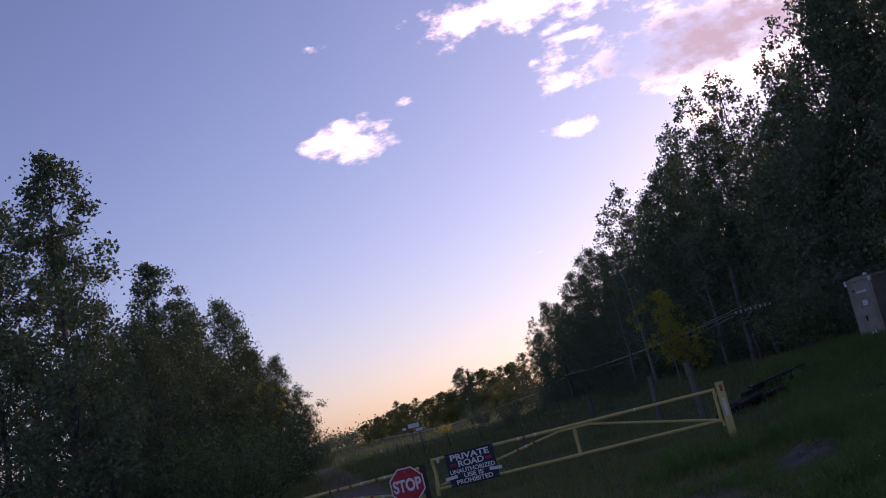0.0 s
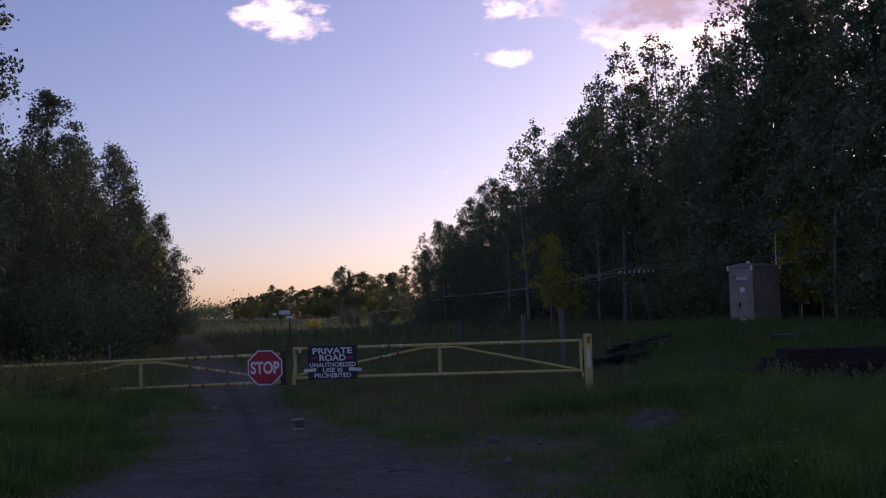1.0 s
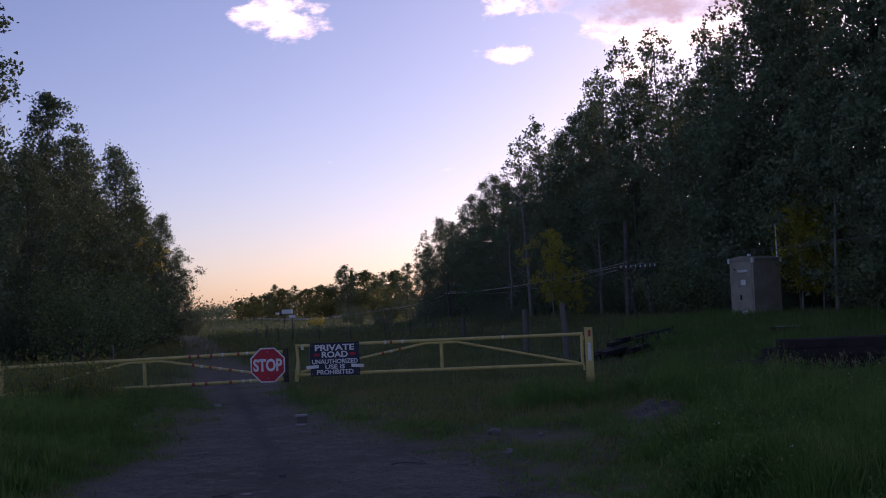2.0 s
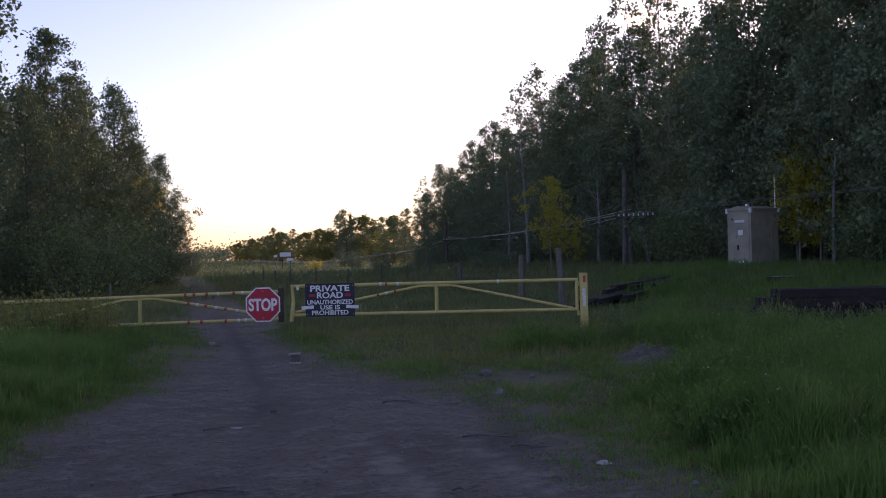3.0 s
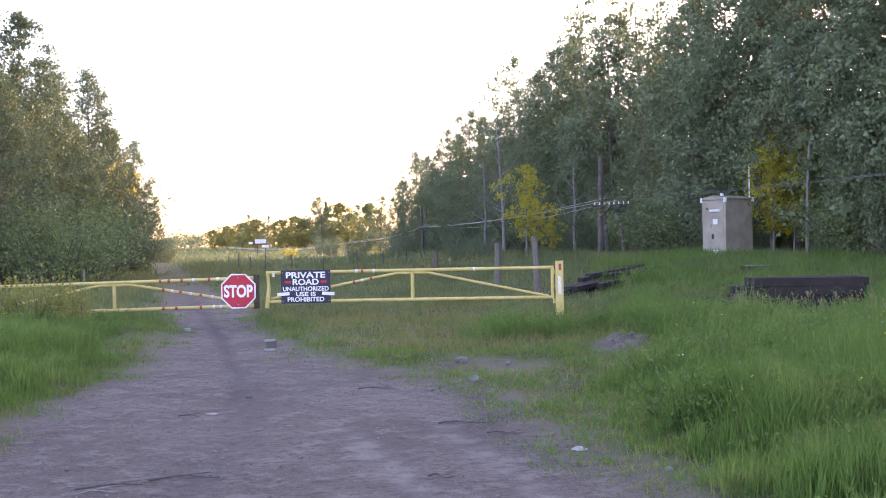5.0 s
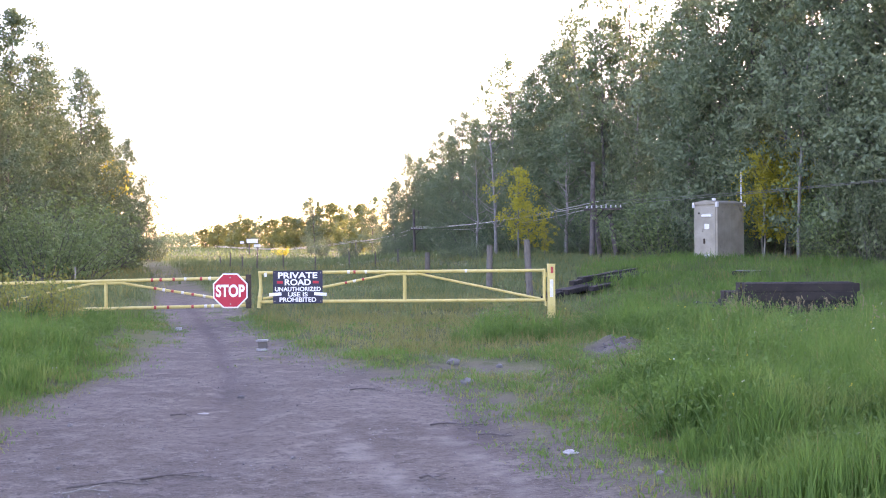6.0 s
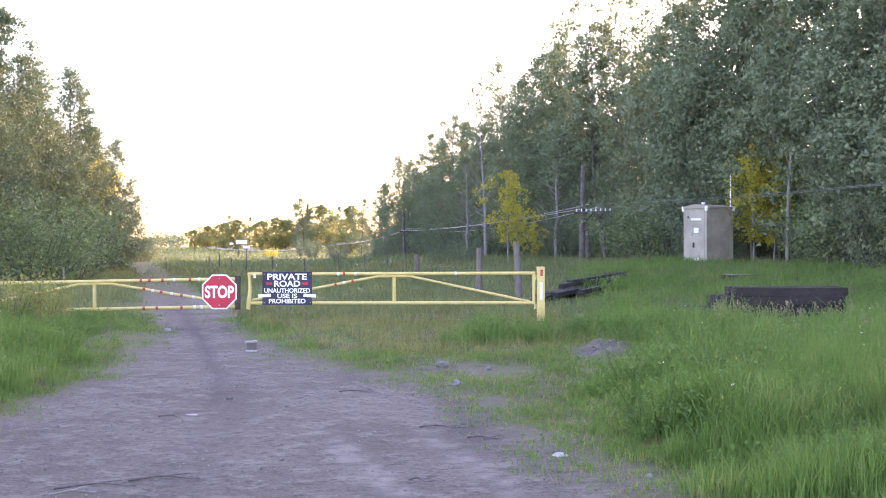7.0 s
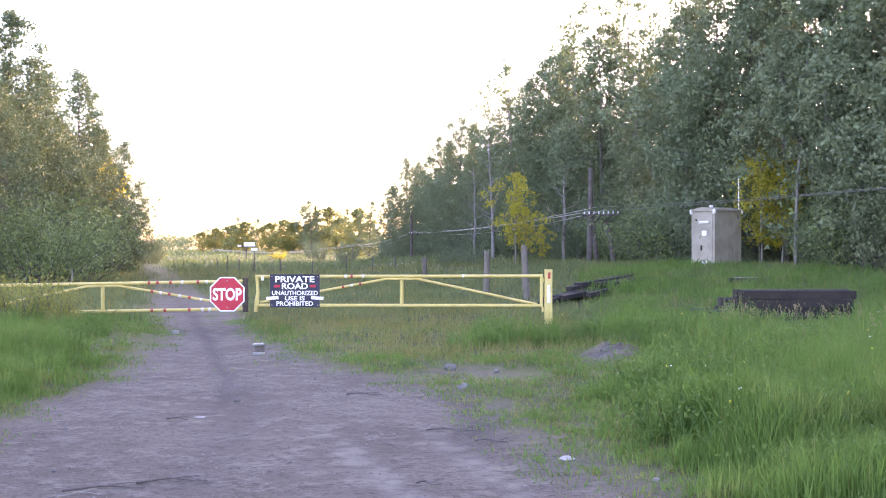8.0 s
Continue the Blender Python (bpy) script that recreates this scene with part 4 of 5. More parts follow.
# right-hand wood: distance along, height, kind, and how far behind the edge
for y, h, kind, back in ((36.5, 14.5, "wide", 1.4), (39.5, 14.5, "wide", 0.3), (43, 14.6, "slim", 1.2), (46.5, 14.0, "wide", 0.6), (49, 14.6, "slim", 0.4), (51, 15.0, "full", 1.2),
                         (53, 15.2, "lacy", 0.3), (55.5, 12.6, "slim", 0.8), (57, 13.6, "birch", 0.4), (59, 12.0, "wide", 1.0), (62.5, 14.6, "lacy", 0.6), (65.5, 14.8, "lacy", 0.2),
                         (66.5, 12.2, "full", 0.6), (69, 12.5, "birch", 0.2), (72, 13.4, "slim", 0.4), (74.5, 13.8, "slim", 0.5), (77, 12.0, "full", 0.5), (80.5, 12.4, "wide", 0.3),
                         (84, 12.0, "birch", 0.4), (87.5, 11.0, "full", 0.6), (90.5, 13.2, "lacy", 0.2), (93, 10.6, "wide", 0.4), (97, 11.2, "slim", 0.6), (101, 11.0, "full", 0.3),
                         (106, 10.6, "wide", 0.4), (111, 10.4, "full", 0.5), (116, 10.2, "slim", 0.5), (121, 10.0, "wide", 0.2), (127, 9.8, "full", 0.4), (133, 9.6, "lacy", 0.0), (140, 8.6, "wide", 0.4)):
    stand(kind, wood_edge(y) + back + rng.uniform(-0.3, 0.3), y, h * 1.02)
# trees nearer than y = 36 are out of view, added to shade the foreground
for y in np.arange(20, 150, 3.4):
    kind = "back"
    base_h = float(np.interp(y, [20, 48, 55, 66, 90, 140], [15, 13.6, 11.8, 11.4, 10.6, 8.6]))
    if not 40 < y < 43:
        px, py = wood_edge(y) + rng.uniform(4.0, 6.5), y + rng.uniform(-1, 1)
        if not open_ride(px, py):
            stand(kind, px, py, base_h * rng.uniform(0.9, 1.04))
    if rng.uniform() < 0.75:
        px, py = wood_edge(y) + rng.uniform(8.5, 12), y + rng.uniform(-1, 1)
        if not open_ride(px, py):
            stand("back", px, py, base_h * rng.uniform(0.85, 1.0), 1.1)
    stand("dark_shrub", wood_edge(y) + rng.uniform(3.0, 5.0), y + rng.uniform(-1, 1), rng.uniform(3.5, 5.0))
    if y < 62:
        stand("dark_shrub", wood_edge(y) + rng.uniform(6.0, 9.0), y + rng.uniform(-1, 1), rng.uniform(4.0, 5.5), 1.2)
# leafy skirt that hides the trunks down to the grass
for y in np.arange(28, 112, 1.55):
    if 43.6 < y < 47.0:
        continue
    stand(("shrub", "dark_shrub")[int(rng.integers(2))], wood_edge(y) + rng.uniform(-0.4, 0.9), y, rng.uniform(2.2, 4.6), rng.uniform(0.75, 1.0))
for y, h in ((31, 8.0), (34.5, 9.0), (38.0, 7.5), (41.5, 8.5), (49.5, 7.0), (52.5, 8.5), (56, 7.5), (61, 8.0), (66.5, 7.5), (72, 7.0), (78, 7.5), (86, 7.0)):
    stand("wide" if y < 57 else "full", wood_edge(y) + rng.uniform(0.2, 0.9), y, h, 0.9)
for y in np.arange(30, 140, 2.3):
    kind = ("shrub", "dark_shrub", "dark_shrub", "birch")[int(rng.integers(4))]
    if 42 < y < 49.5:
        continue
    if kind == "birch":
        stand("birch", wood_edge(y) + rng.uniform(-0.6, 0.6), y, rng.uniform(6, 9.5) * (1 if y < 100 else 0.8), 0.8)
    else:
        stand(kind, wood_edge(y) + rng.uniform(-0.6, 1.6), y, rng.uniform(1.6, 3.4))
# young trees whose sunlit look comes from their leaf colour
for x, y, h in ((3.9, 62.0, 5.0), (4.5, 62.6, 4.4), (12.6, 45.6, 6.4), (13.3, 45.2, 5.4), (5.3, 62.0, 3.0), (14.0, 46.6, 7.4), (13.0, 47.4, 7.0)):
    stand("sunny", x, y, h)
for y, h in ((43.5, 10.5), (50.5, 11.0), (54, 12.0), (60.5, 11.0), (68, 9.5), (78, 9.0), (95, 8.0)):
    stand("birch", wood_edge(y) + rng.uniform(-0.9, 0.2), y, h, 0.85)
for x, y, h in ((3.3, 76.0, 9.0), (2.2, 80.5, 8.0), (7.0, 67.0, 8.5)):
    stand("snag", x, y, h)

# left-hand wood
for x, y, h, kind, wide in ((-23.8, 44, 15.6, "slim", 1.1), (-25.5, 49, 14.0, "lacy", 1.0), (-19.8, 42, 15.9, "slim", 1.1), (-21.2, 47.5, 14.0, "wide", 0.75), (-22.1, 58, 13.7, "slim", 1.1), (-22.5, 66, 12.2, "wide", 0.95), (-22.6, 72, 11.6, "full", 0.9),
                            (-23.1, 79, 9.8, "wide", 0.95), (-23.3, 84, 8.6, "full", 1.0), (-23.5, 88, 6.6, "wide", 1.1), (-22.3, 62, 10.8, "full", 1.0), (-20.8, 53, 9.0, "full", 0.9), (-22.0, 68, 7.5, "full", 1.1), (-22.7, 75, 8.6, "full", 1.0),
                            (-22.9, 81.5, 6.4, "full", 1.0)):
    stand(kind, x, y, h, wide)
for y in np.arange(54, 100, 4.2):
    edge = -22.5 - 0.10 * (y - 60)
    for nearest, furthest, wide in ((3.5, 6.0, 1.0), (7.5, 11.0, 1.1)):
        x = edge - rng.uniform(nearest, furthest)
        if y > 68 or rng.uniform() < 0.5:
            stand("back", x, y, rng.uniform(9.2, 11.6), wide)
for y in np.arange(53, 92, 2.6):
    stand(("shrub", "dark_shrub")[int(rng.integers(2))], -21.0 - 0.075 * (y - 45) + rng.uniform(-0.8, 0.5), y, rng.uniform(1.6, 3.6))
for x, y, h in ((-23.6, 76.0, 11.4), (-24.4, 79.0, 11.0)):
    stand("sunny", x, y, h)

for y in np.arange(49, 72, 1.9):
    stand("fresh_shrub", -0.322 * y - rng.uniform(0.0, 4.0), y, rng.uniform(2.6, 4.6), rng.uniform(0.9, 1.2))
for x, y, h in ((16.2, 44.5, 3.4), (15.0, 42.0, 2.8), (17.0, 47.5, 4.2), (14.3, 43.0, 2.2), (10.2, 54.5, 3.0), (8.9, 59.5, 2.4)):
    stand("fresh_shrub", x, y, h)

for x, y, h, kind in ((21.4, 53.0, 13.8, "back"), (18.2, 45.0, 13.0, "back"), (16.9, 46.5, 13.6, "back"), (16.8, 53.0, 13.4, "back")):
    stand(kind, x, y, h)

# meadow bushes and far trees in the gap
for x, y, h, kind in ((-30.0, 118, 2.2, "shrub"), (-31.5, 124, 2.4, "shrub"), (-22.5, 158, 1.3, "light_shrub"), (-33.5, 130, 2.6, "light_shrub"), (0.2, 70, 1.1, "shrub"), (1.2, 68, 0.9, "shrub"),
                      (-6.0, 112, 2.0, "shrub"), (-10.0, 120, 2.0, "shrub"), (1.8, 66, 1.2, "shrub"), (-16.0, 150, 2.2, "shrub"), (-19.5, 170, 2.4, "shrub")):
    stand(kind, x, y, h, 1.3)
for x, y, h, kind in ((-13.5, 185, 6.6, "round"), (-10.2, 160, 6.8, "wide"), (-20.0, 226, 7.2, "round"), (-25.0, 250, 10.2, "round"), (-28.5, 258, 8.6, "spruce"), (-31.5, 262, 9.2, "wide"), (-37.0, 268, 8.2, "round"),
                      (-42.0, 280, 7.6, "round"), (-28.0, 246, 9.6, "wide"), (-52.5, 296, 7.6, "wide"), (-46.0, 284, 7.0, "wide"), (-49.5, 288, 8.0, "round"), (-55.0, 300, 7.4, "round"), (-60.0, 304, 6.6, "round"), (-65.0, 312, 5.6, "round"), (-34.0, 262, 7.4, "round"), (-16.5, 205, 7.0, "wide")):
    stand(kind, x, y, h * 1.2, 1.0 if kind == "spruce" else 1.3)


def far_woods():
    """A low belt of distant trees, too far to count."""
    vs, fs, n0 = [], [], 0
    for k in range(150):
        y = rng.uniform(330, 700)
        x = -0.274 * y + 7 + (rng.uniform(4, 120) if k % 3 else -rng.uniform(14, 110))
        h = rng.uniform(5, 8)
        c = rng.normal(0, 1, (230, 3)) * [2.2, 2.2, 0.24 * h] + [x, y, 0.5 * h + 1.2]
        v, f = leaves(c, 0.75)
        vs.append(v)
        fs.append(f + n0)
        n0 += len(v)
    ob = new("far_woods", raw_mesh("far_woods", np.concatenate(vs), [np.concatenate(fs)], M_LEAF))
    tagged(ob, "distant belt of green woods closing the clearing", "woods", kind="stuff")


far_woods()

# where the tall grass begins on either side of the track: distance along, then sideways
TALL_RIGHT = np.array([[4, 2.0], [8, 1.85], [9.5, 1.75], [12, 1.55], [14, 2.1], [16, 3.0], [20, 3.1], [26, 3.4]])
TALL_LEFT = np.array([[4, -4.4], [11.6, -4.55], [13.3, -4.7], [16.6, -5.1], [20, -5.9], [26, -6.9]])

# shrubs and weeds near the gate
for x, y, h, w in ((-8.5, 23.3, 1.25, 0.8), (-7.75, 23.0, 1.25, 0.75), (-9.2, 23.2, 1.45, 0.8), (-7.4, 22.4, 0.6, 1.1)):
    stand("rusty_shrub", x, y, h, w)
for x, y, h, w in ((0.9, 21.2, 0.45, 1.0), (4.6, 23.0, 0.55, 1.0), (2.0, 20.6, 0.40, 1.1), (5.3, 24.0, 0.50, 1.0),
                   (-7.6, 17.6, 0.6, 1.4)):
    stand("weed", x, y, h, w)
for cx, cy, rx, ry, count, lo, hi in ((0.75, 19.8, 0.5, 0.9, 13, 0.35, 0.72), (1.7, 20.4, 0.6, 0.9, 10, 0.25, 0.5), (3.1, 20.4, 1.0, 1.1, 30, 0.40, 0.85), (4.5, 21.4, 0.8, 0.9, 10, 0.35, 0.65),
                                      (3.4, 18.6, 0.5, 0.8, 8, 0.35, 0.6), (-6.8, 20.5, 0.6, 1.2, 9, 0.35, 0.65), (-7.6, 16.5, 0.6, 1.5, 7, 0.4, 0.6)):
    for _ in range(count):
        stand("tall_weed", cx + float(rng.normal(0, rx)) * 0.6, cy + float(rng.normal(0, ry)) * 0.6, float(rng.uniform(lo, hi)), float(rng.uniform(0.9, 1.4)))


for _ in range(150):
    x, y = float(rng.uniform(1.9, 8.5)), float(rng.uniform(7.2, 21))
    if x > float(np.interp(y, TALL_RIGHT[:, 0], TALL_RIGHT[:, 1])) + 0.2 and x < 0.42 * y + 0.5:
        stand("herb", x, y, float(rng.uniform(0.35, 0.75)))
for _ in range(14):
    x, y = float(rng.uniform(-8.5, -5.6)), float(rng.uniform(12, 23))
    stand("herb", x, y, float(rng.uniform(0.35, 0.8)))


# ---- grass ----
def in_view(x, y):
    return (np.abs(x) < 0.45 * y + 1.6) & (y > 5.5)


def tufts(count, xr, yr, keep, blades, height, width, spread, lean=0.35):
    """Tufts of bent blades over a rectangle; keep gives each place's chance and its height."""
    x, y = rng.uniform(*xr, count), rng.uniform(*yr, count)
    chance, tall = keep(x, y)
    ok = (rng.uniform(0, 1, count) < chance) & in_view(x, y)
    x, y, tall = x[ok], y[ok], tall[ok]
    tall = tall * rng.uniform(0.65, 1.25, len(x))
    x, y, tall = (np.repeat(a, blades) for a in (x, y, tall))
    n = len(x)
    x, y = x + rng.normal(0, spread, n), y + rng.normal(0, spread, n)
    z = land(x, y) - 0.02
    h = height * tall * rng.uniform(0.5, 1.2, n)
    yaw, bend = rng.uniform(0, 2 * np.pi, n), np.abs(rng.normal(0, lean, n)) * h
    w = width * rng.uniform(0.7, 1.3, n)
    dx, dy = np.cos(yaw), np.sin(yaw)
    turn = rng.uniform(0, 2 * np.pi, n)
    sx, sy = np.cos(turn) * w, np.sin(turn) * w
    base, mid, tip = np.stack([x, y, z], -1), np.stack([x + dx * bend * 0.3, y + dy * bend * 0.3, z + h * 0.6], -1), np.stack([x + dx * bend, y + dy * bend, z + h], -1)
    side = np.stack([sx, sy, 0 * sx], -1)
    verts = np.stack([base - side * 0.5, base + side * 0.5, mid + side * 0.4, mid - side * 0.4, tip], 1).reshape(-1, 3)
    k = np.arange(n)[:, None] * 5
    return verts, k + np.array([0, 1, 2, 3]), k + np.array([3, 2, 4])


def lay_grass(name, label, mat, beds):
    vs, qs, ts, n0 = [], [], [], 0
    for bed in beds:
        v, q, t = tufts(*bed)
        vs.append(v)
        qs.append(q + n0)
        ts.append(t + n0)
        n0 += len(v)
    ob = new(name, raw_mesh(name, np.concatenate(vs), [np.concatenate(qs), np.concatenate(ts)], mat))
    tagged(ob, label, "grass", kind="stuff")


def away(x, y):
    """Metres outside the gravel, sideways."""
    left = np.interp(y, LEFT_EDGE[:, 0], LEFT_EDGE[:, 1])
    right = np.interp(y, RIGHT_EDGE[:, 0], RIGHT_EDGE[:, 1])
    return np.maximum(left - x, x - right)


def lush(x, y):
    bare = road_mask(x, y)
    right = x - np.interp(y, TALL_RIGHT[:, 0], TALL_RIGHT[:, 1])
    left = np.interp(y, TALL_LEFT[:, 0], TALL_LEFT[:, 1]) - x
    fine = value_noise(x * 2.3, y * 2.3, 15)
    clump = value_noise(x * 1.25, y * 1.25, 25)
    patch = value_noise(x * 0.5, y * 0.5, 5)
    inside = np.maximum(right, left) + 0.7 * (fine - 0.5)
    rise = step(inside, -0.15, 0.55) * (0.72 + 0.28 * step(inside, 0.5, 2.0))
    # the grass is short round the stacked ties and thins out towards the gate
    rise = rise * (1 - 0.88 * step(y, 20.0, 22.3) * step(x, 4.6, 5.6) * (1 - step(x - 0.36 * y, -0.1, 0.6)))
    rise = rise * (1 - 0.45 * step(y, 16, 22) * (x < 4))
    tall = 0.13 + 0.87 * rise * (0.22 + 0.80 * clump ** 1.3 + 0.40 * fine * patch)
    thick = 0.10 + 0.35 * patch + 0.30 * fine + 0.45 * step(inside, -0.1, 0.6)
    return np.clip((1 - bare * 1.5) * thick * (0.30 + 0.70 * step(inside, -0.9, 0.3)), 0, 1), tall


def verge(x, y):
    bare = road_mask(x, y)
    patch = value_noise(x * 1.3, y * 1.3, 8)
    middle = 0.5 * np.exp(-(((x + 3.1 + 0.26 * (y - 19)) / 0.45) ** 2)) * step(y, 14.5, 17) * (value_noise(x * 2.1, y * 2.1, 9) - 0.35)
    return np.clip(np.maximum((bare > 0.04) * (bare < 0.97) * (patch - 0.28) * 2.6 * (1 - bare * 0.8), middle), 0, 1), 0.30 + 0.5 * (1 - bare)


def meadow(x, y):
    bare = road_mask(x, y)
    patch = value_noise(x * 0.35, y * 0.35, 6)
    fine = value_noise(x * 1.1, y * 1.1, 16)
    return np.clip((1 - bare * 1.6) * (0.10 + 0.6 * patch + 0.5 * fine), 0, 1), 0.35 + 0.75 * patch * fine + 0.2 * fine


def bank_tufts(x, y):
    """Greener grass round the timber, the bank and the cabinet."""
    patch = value_noise(x * 0.4, y * 0.4, 6)
    near_ties = step(y, 24, 26) * (1 - step(y, 27.5, 29)) * (x > 5) * (x < 9.3)
    return np.clip(step(x - 0.11 * y, 0.0, 2.0) * (0.35 + 0.6 * patch), 0, 1), (0.45 + 0.6 * patch) * (1 - 0.88 * near_ties)


def thicket(x, y):
    """Rank growth by the gate."""
    lump = 0
    for cx, cy, rx, ry in ((0.75, 19.6, 0.5, 0.9), (1.6, 20.0, 0.6, 0.8), (3.2, 20.0, 0.9, 1.0), (4.6, 20.8, 0.9, 1.0)):
        lump = np.maximum(lump, np.exp(-(((x - cx) / rx) ** 2 + ((y - cy) / ry) ** 2)))
    lump = lump * (0.55 + 0.9 * value_noise(x * 1.6, y * 1.6, 35))
    return np.clip(lump * 1.3 - 0.12, 0, 1), 0.35 + 0.75 * np.clip(lump, 0, 1)


lay_grass("tall_grass", "long bright green grass on both sides of the track", M_GRASS,
          [(9500, (-11, 12), (5.5, 26), lush, 18, 0.66, 0.013, 0.055, 0.34), (7500, (1.4, 6), (5.5, 13), lush, 18, 0.66, 0.009, 0.05, 0.34),
           (3500, (-8, -3.5), (9, 18), lush, 16, 0.62, 0.010, 0.06, 0.34), (3200, (-8.5, 6.5), (17, 25), thicket, 12, 0.52, 0.016, 0.09, 0.8)])
lay_grass("meadow_grass", "grey-green rough grass of the meadow behind the gate", M_MEADOW,
          [(10500, (-22, 22), (25, 60), meadow, 11, 0.44, 0.024, 0.16, 0.7), (4200, (-45, 16), (60, 130), meadow, 9, 0.60, 0.055, 0.5, 0.7), (4200, (-120, 6), (120, 340), meadow, 8, 0.55, 0.15, 1.2, 0.7)])
lay_grass("bank_grass", "fresh green grass on the bank round the cabinet", M_GRASS,
          [(7000, (3.5, 20), (24, 50), bank_tufts, 12, 0.46, 0.024, 0.13, 0.6)])
lay_grass("verge_grass", "short sparse grass creeping over the gravel edge", M_GRASS,
          [(34000, (-9, 5), (5.5, 30), verge, 8, 0.17, 0.010, 0.06, 0.9)])
lay_grass("dry_grass", "pale dry grass stalks among the green", M_GRASS_DRY,
          [(12000, (-9, 5), (5.5, 24), verge, 7, 0.15, 0.011, 0.07, 0.9), (1800, (-10, 12), (5.5, 25), lush, 5, 0.85, 0.006, 0.10, 0.35), (3500, (-5, 3), (17, 34), meadow, 8, 0.34, 0.011, 0.12, 0.9), (5000, (-22, 14), (25, 80), meadow, 8, 0.46, 0.022, 0.25, 0.7)])


def seedheads(count):
    """Brownish plumes on thin stalks above the tall grass."""
    x, y = rng.uniform(-8, 10, count), rng.uniform(12, 25.4, count)
    chance, tall = lush(x, y)
    by_ties = (x > 5.5) & (y > 20.5)
    ok = in_view(x, y) & (rng.uniform(0, 1, count) < np.where(by_ties, 0.7, step(tall, 0.45, 0.9) * 0.6 * step(value_noise(x * 0.6, y * 0.6, 41), 0.4, 0.75)))
    x, y, tall = x[ok], y[ok], np.where(by_ties, 0.52, np.minimum(0.62 * tall, 0.6))[ok]
    n = len(x)
    z = land(x, y)
    top = z + tall * rng.uniform(0.75, 1.1, n)
    lean = rng.normal(0, 0.06, (n, 2))
    vs, fs, base = [], [], 0
    for k in range(n):
        a, b = np.array([x[k], y[k], z[k]]), np.array([x[k] + lean[k, 0], y[k] + lean[k, 1], top[k]])
        side = np.array([0.003, 0.001, 0])
        vs.append(np.stack([a - side, a + side, b + side, b - side]))
        fs.append(np.array([[0, 1, 2, 3]]) + base)
        base += 4
        f = rng.uniform(0, 1, 14)[:, None]
        c = b * (1 - f) + (b + [lean[k, 0], lean[k, 1], -0.16]) * f + rng.normal(0, 0.012, (14, 3))
        v, q = leaves(c, 0.030, -1.5)
        vs.append(v)
        fs.append(q + base)
        base += len(v)
    tagged(new("seedheads", raw_mesh("seedheads", np.concatenate(vs), [np.concatenate(fs)], M_SEED)), "brownish grass plumes standing above the tall grass", "grass", kind="stuff")


seedheads(900)


def leafy_weeds():
    """Low broad-leaved plants mixed through the grass."""
    x, y = rng.uniform(-10, 12, 14000), rng.uniform(6, 30, 14000)
    chance, tall = lush(x, y)
    ok = in_view(x, y) & (rng.uniform(0, 1, 14000) < chance * step(value_noise(x * 0.9, y * 0.9, 31), 0.35, 0.75))
    x, y, tall = (np.repeat(v[ok], 26) for v in (x, y, tall))
    n = len(x)
    x, y = x + rng.normal(0, 0.12, n), y + rng.normal(0, 0.12, n)
    c = np.stack([x, y, land(x, y) + rng.uniform(0.05, 1.0, n) * 0.72 * tall], -1)
    v, f = leaves(c, 0.036, 0.1)
    tagged(new("leafy_weeds", raw_mesh("leafy_weeds", v, [f], M_WEED)), "low broad-leaved weeds mixed through the grass", "weeds", kind="stuff")


leafy_weeds()


def flowers(name, label, mat, count, xr, yr, h, size):
    x, y = rng.uniform(*xr, count), rng.uniform(*yr, count)
    ok = in_view(x, y) & (road_mask(x, y) < 0.2)
    c = np.stack([x[ok], y[ok], land(x[ok], y[ok]) + rng.uniform(0.6, 1.1, ok.sum()) * h], -1)
    c = np.repeat(c, 6, 0) + rng.normal(0, size * 0.4, (len(c) * 6, 3))
    v, f = leaves(c, size)
    tagged(new(name, raw_mesh(name, v, [f], mat)), label, "flowers", kind="stuff")


flowers("daisies", "small white wild flowers scattered in the long grass", M_PETAL_W, 22, (2, 8), (7, 20), 0.5, 0.014)
flowers("yellow_flowers", "small yellow wild flowers scattered in the long grass", M_PETAL_Y, 55, (2, 9), (7, 22), 0.5, 0.013)


# ---- stones and litter ----
def stone(x, y, size, mat, name, label, category, flat=0.5, group=""):
    bm = bmesh.new()
    bmesh.ops.create_icosphere(bm, subdivisions=2, radius=0.5)
    for v in bm.verts:
        v.co *= 1 + 0.45 * noise.noise(v.co * 2.2 + Vector((x * 3, y * 3, 0)))
        v.co = Vector((v.co.x * size, v.co.y * size * 0.75, v.co.z * size * flat))
    ob = part(name, bm, mat)
    ob.matrix_basis = pose(x, y, float(land(x, y)) + size * flat * 0.22, 0, 0, (x * 77) % 360)
    return tagged(ob, label, category, group)


def litter(x, y, size, turn, name, label, mat=M_PALE):
    bm = block(size, (0, 0, size[2] / 2), bevel=min(size) * 0.2)
    for v in bm.verts:
        v.co += Vector((1, 1, 0.3)) * 0.06 * size[0] * noise.noise(v.co * 9 + Vector((x, y, 0)))
    ob = part(name, bm, mat)
    ob.matrix_basis = pose(x, y, float(land(x, y)) + 0.004, 0, 0, turn)
    return tagged(ob, label, "litter", "litter on the track")


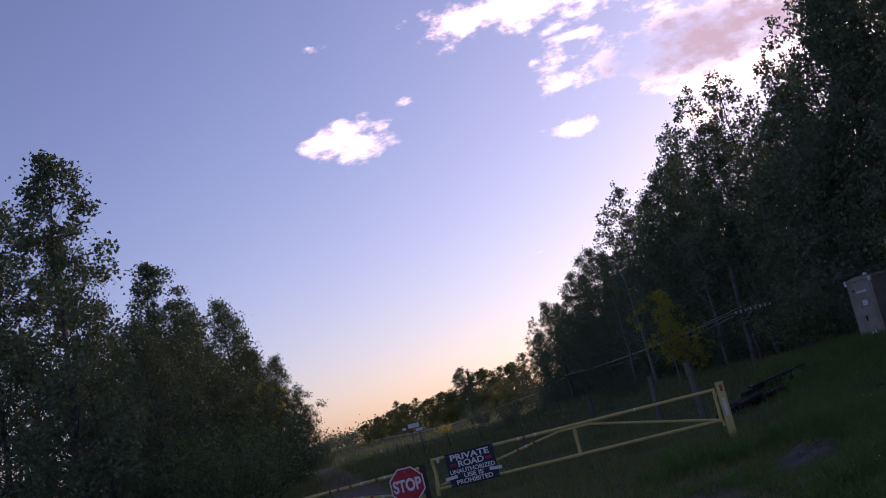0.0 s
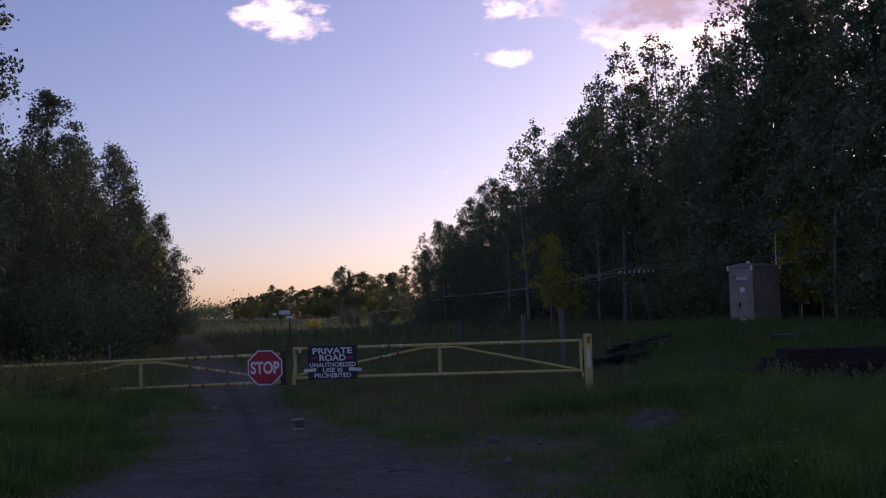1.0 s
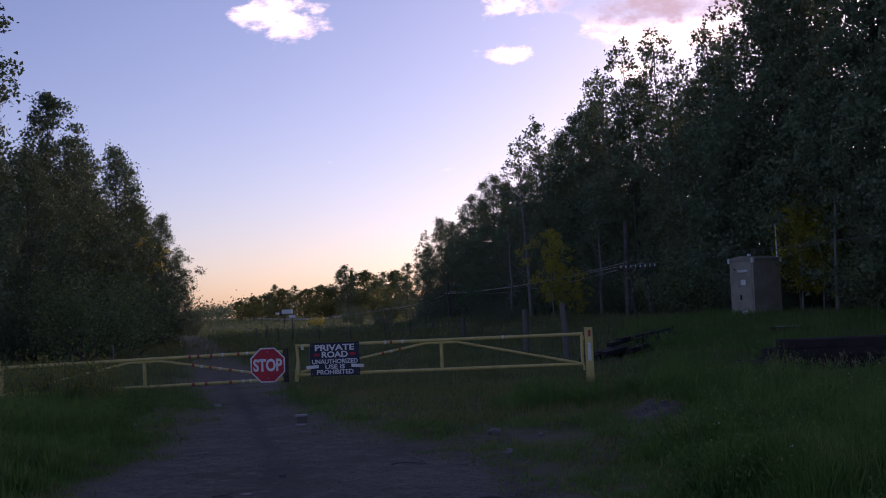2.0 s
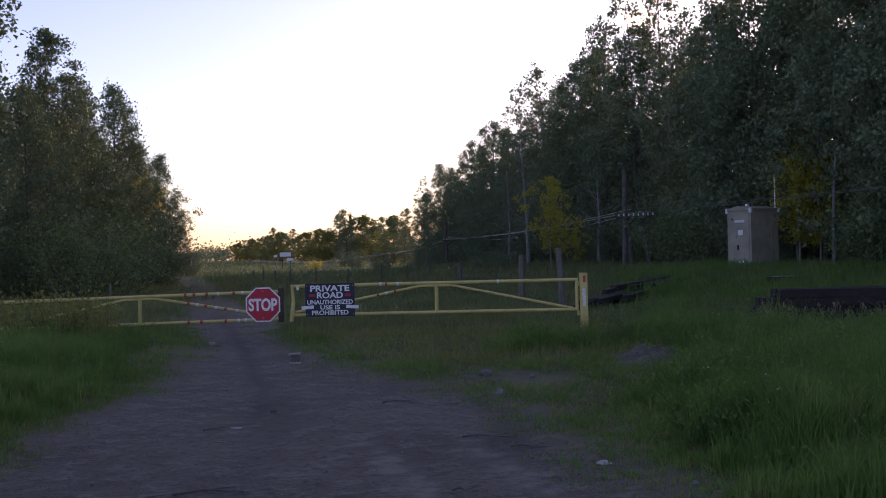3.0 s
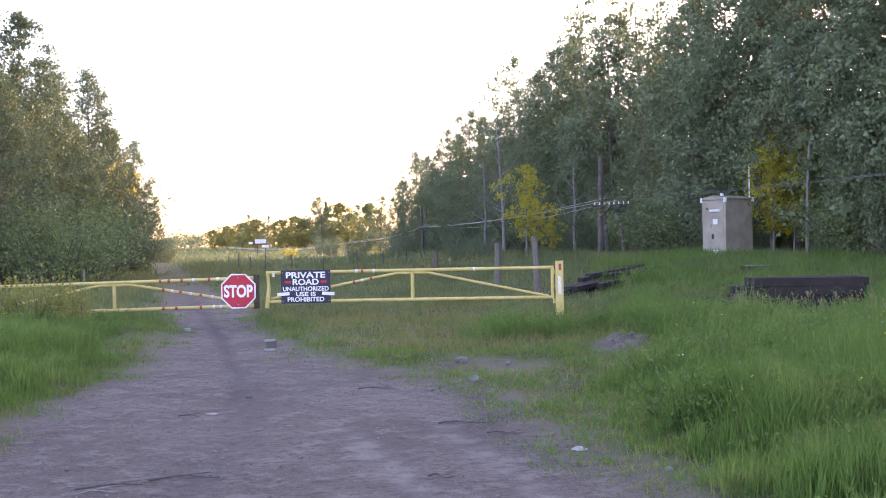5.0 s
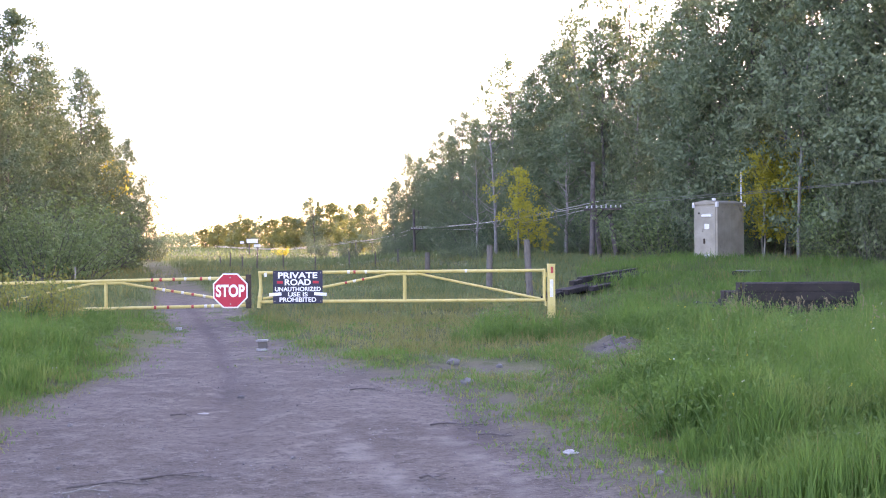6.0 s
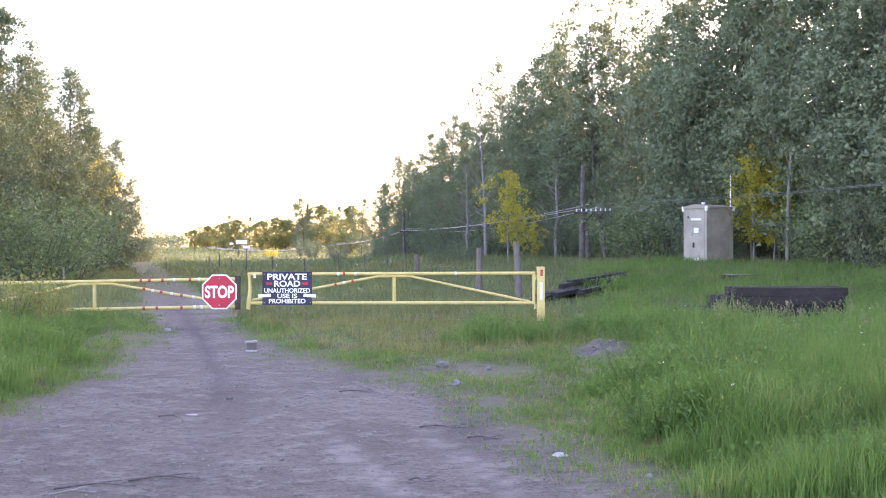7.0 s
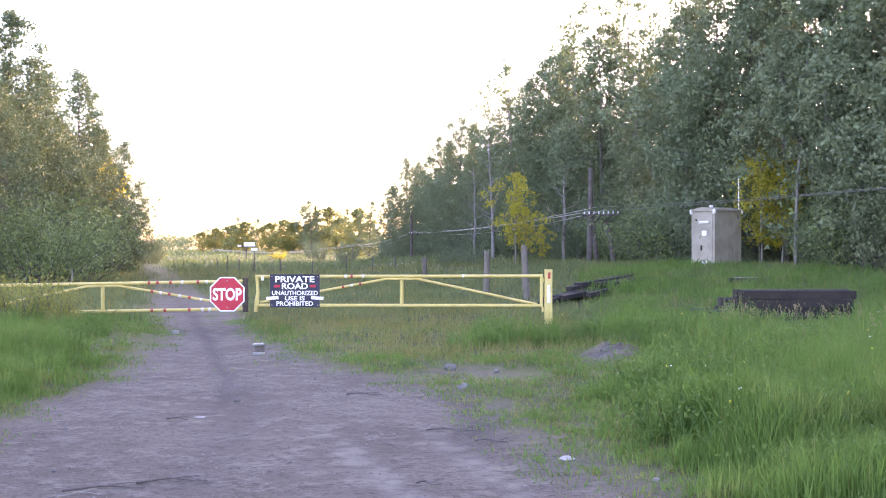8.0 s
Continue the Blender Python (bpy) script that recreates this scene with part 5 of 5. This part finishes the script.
litter(-5.22, 22.5, (0.12, 0.07, 0.06), 12, "cardboard_cup", "crushed pale cup lying on the gravel")
crate = thing("broken_block", (-2.92, 18.3, float(land(-2.92, 18.3)) - 0.005), "small pale broken block standing on the gravel", "litter", "litter on the track", -6)
part("base", block((0.17, 0.12, 0.035), (0.0, 0, 0.018), bevel=0.006), M_PALE, crate)
# darker grey of this solid middle stands for the block's shadowed front
part("web", block((0.145, 0.07, 0.12), (0.008, 0.02, 0.09), bevel=0.006), M_POST, crate, "solid grey middle coloured as a shaded hollow")
part("top", block((0.175, 0.13, 0.032), (0.0, 0, 0.162), (0, -3, 0), bevel=0.006), M_PALE, crate)
stone(0.98, 9.1, 0.17, M_PALE, "paper_scrap", "crumpled pale paper at the gravel edge", "litter", 0.14, "litter on the track")
stone(-2.42, 11.5, 0.12, M_PALE, "paper_scrap", "flat pale paper scrap on the gravel", "litter", 0.12, "litter on the track")
litter(-5.1, 15.0, (0.10, 0.08, 0.06), 5, "paper_scrap", "crumpled pale paper in the grass")
for x, y, s in ((-2.26, 12.7, 0.085), (0.24, 13.6, 0.16), (-3.5, 10.7, 0.07), (0.6, 11.0, 0.06), (-1.2, 9.0, 0.05), (1.5, 8.1, 0.07), (-2.9, 8.6, 0.045), (0.1, 15.6, 0.2), (0.7, 15.2, 0.12)):
    stone(x, y, s, M_STONE, "stone", "small grey stone lying on the gravel", "stone", 0.6, "loose stones")
for k in range(110):
    x, y = rng.uniform(-5, 2.5), rng.uniform(6.5, 16)
    if road_mask(x, y) > 0.5:
        stone(float(x), float(y), float(rng.uniform(0.012, 0.034)), M_STONE, "stone", "small grey stone lying on the gravel", "stone", 0.6, "loose stones")
for k in range(90):
    a, r = rng.uniform(0, 6.28), abs(rng.normal(0, 0.5))
    stone(2.5 + float(math.cos(a) * r * 0.8), 17.0 + float(math.sin(a) * r * 1.4), float(rng.uniform(0.02, 0.05)), M_STONE, "stone", "rough grey stone on the gravel heap", "stone", 0.7, "stones of the heap")


def gravel_grains(count):
    """Loose grains over the nearest gravel, too many to count."""
    y = 6.3 + 12 * rng.uniform(0, 1, count) ** 1.3
    x = rng.uniform(-6, 3, count)
    ok = (road_mask(x, y) > 0.45) & in_view(x, y) & (rng.uniform(0, 1, count) < step(value_noise(x * 1.6, y * 1.6, 51), 0.3, 0.85))
    x, y = x[ok], y[ok]
    n = len(x)
    s = 0.004 + 0.010 * rng.uniform(0, 1, n) ** 4
    c = np.stack([x, y, land(x, y) + s * 0.3], -1)
    six = np.array([[1, 0, 0], [-1, 0, 0], [0, 1, 0], [0, -1, 0], [0, 0, 0.8], [0, 0, -0.8]])
    verts = (c[:, None, :] + six[None] * s[:, None, None] * rng.uniform(0.6, 1.4, (n, 6, 1))).reshape(-1, 3)
    tri = np.array([[0, 2, 4], [2, 1, 4], [1, 3, 4], [3, 0, 4], [2, 0, 5], [1, 2, 5], [3, 1, 5], [0, 3, 5]])
    faces = (np.arange(n)[:, None, None] * 6 + tri[None]).reshape(-1, 3)
    tagged(new("gravel_grains", raw_mesh("gravel_grains", verts, [faces], M_GRAIN)), "loose grey and brown gravel grains on the track", "gravel", kind="stuff")


gravel_grains(14000)


def stick(x, y, length, turn, mat=M_POLE):
    f = np.linspace(0, 1, 7)
    pts = np.stack([(f - 0.5) * length, 0.04 * np.sin(f * 7 + x), 0.012 + 0.008 * np.sin(f * 5)], -1)
    v, q = tubes([(pts, np.linspace(0.009, 0.004, 7)), (pts[3:6] + (pts[3:6] - pts[3]) * [0.2, 0, 0] + np.linspace(0, 0.09, 3)[:, None] * [0, 1, 0.2], np.linspace(0.005, 0.002, 3))], 5)
    ob = new("stick", raw_mesh("stick", v, [q], mat, True))
    ob.matrix_basis = pose(x, y, float(land(x, y)) + 0.003, 0, 0, turn)
    tagged(ob, "dry fallen stick lying on the gravel", "stick", "fallen sticks")


for x, y, l, a, mat in ((-2.35, 8.0, 0.55, 16, M_POLE), (-2.45, 7.8, 0.3, 24, M_DEAD), (-1.95, 8.3, 0.5, 14, M_POLE), (-0.1, 8.2, 0.18, -8, M_POLE), (0.45, 10.0, 0.35, 3, M_POLE), (-0.9, 13.2, 0.4, 2, M_POLE), (-2.6, 11.3, 0.2, -3, M_POLE), (0.1, 10.6, 0.5, 5, M_POLE)):
    stick(x, y, l, a, mat)
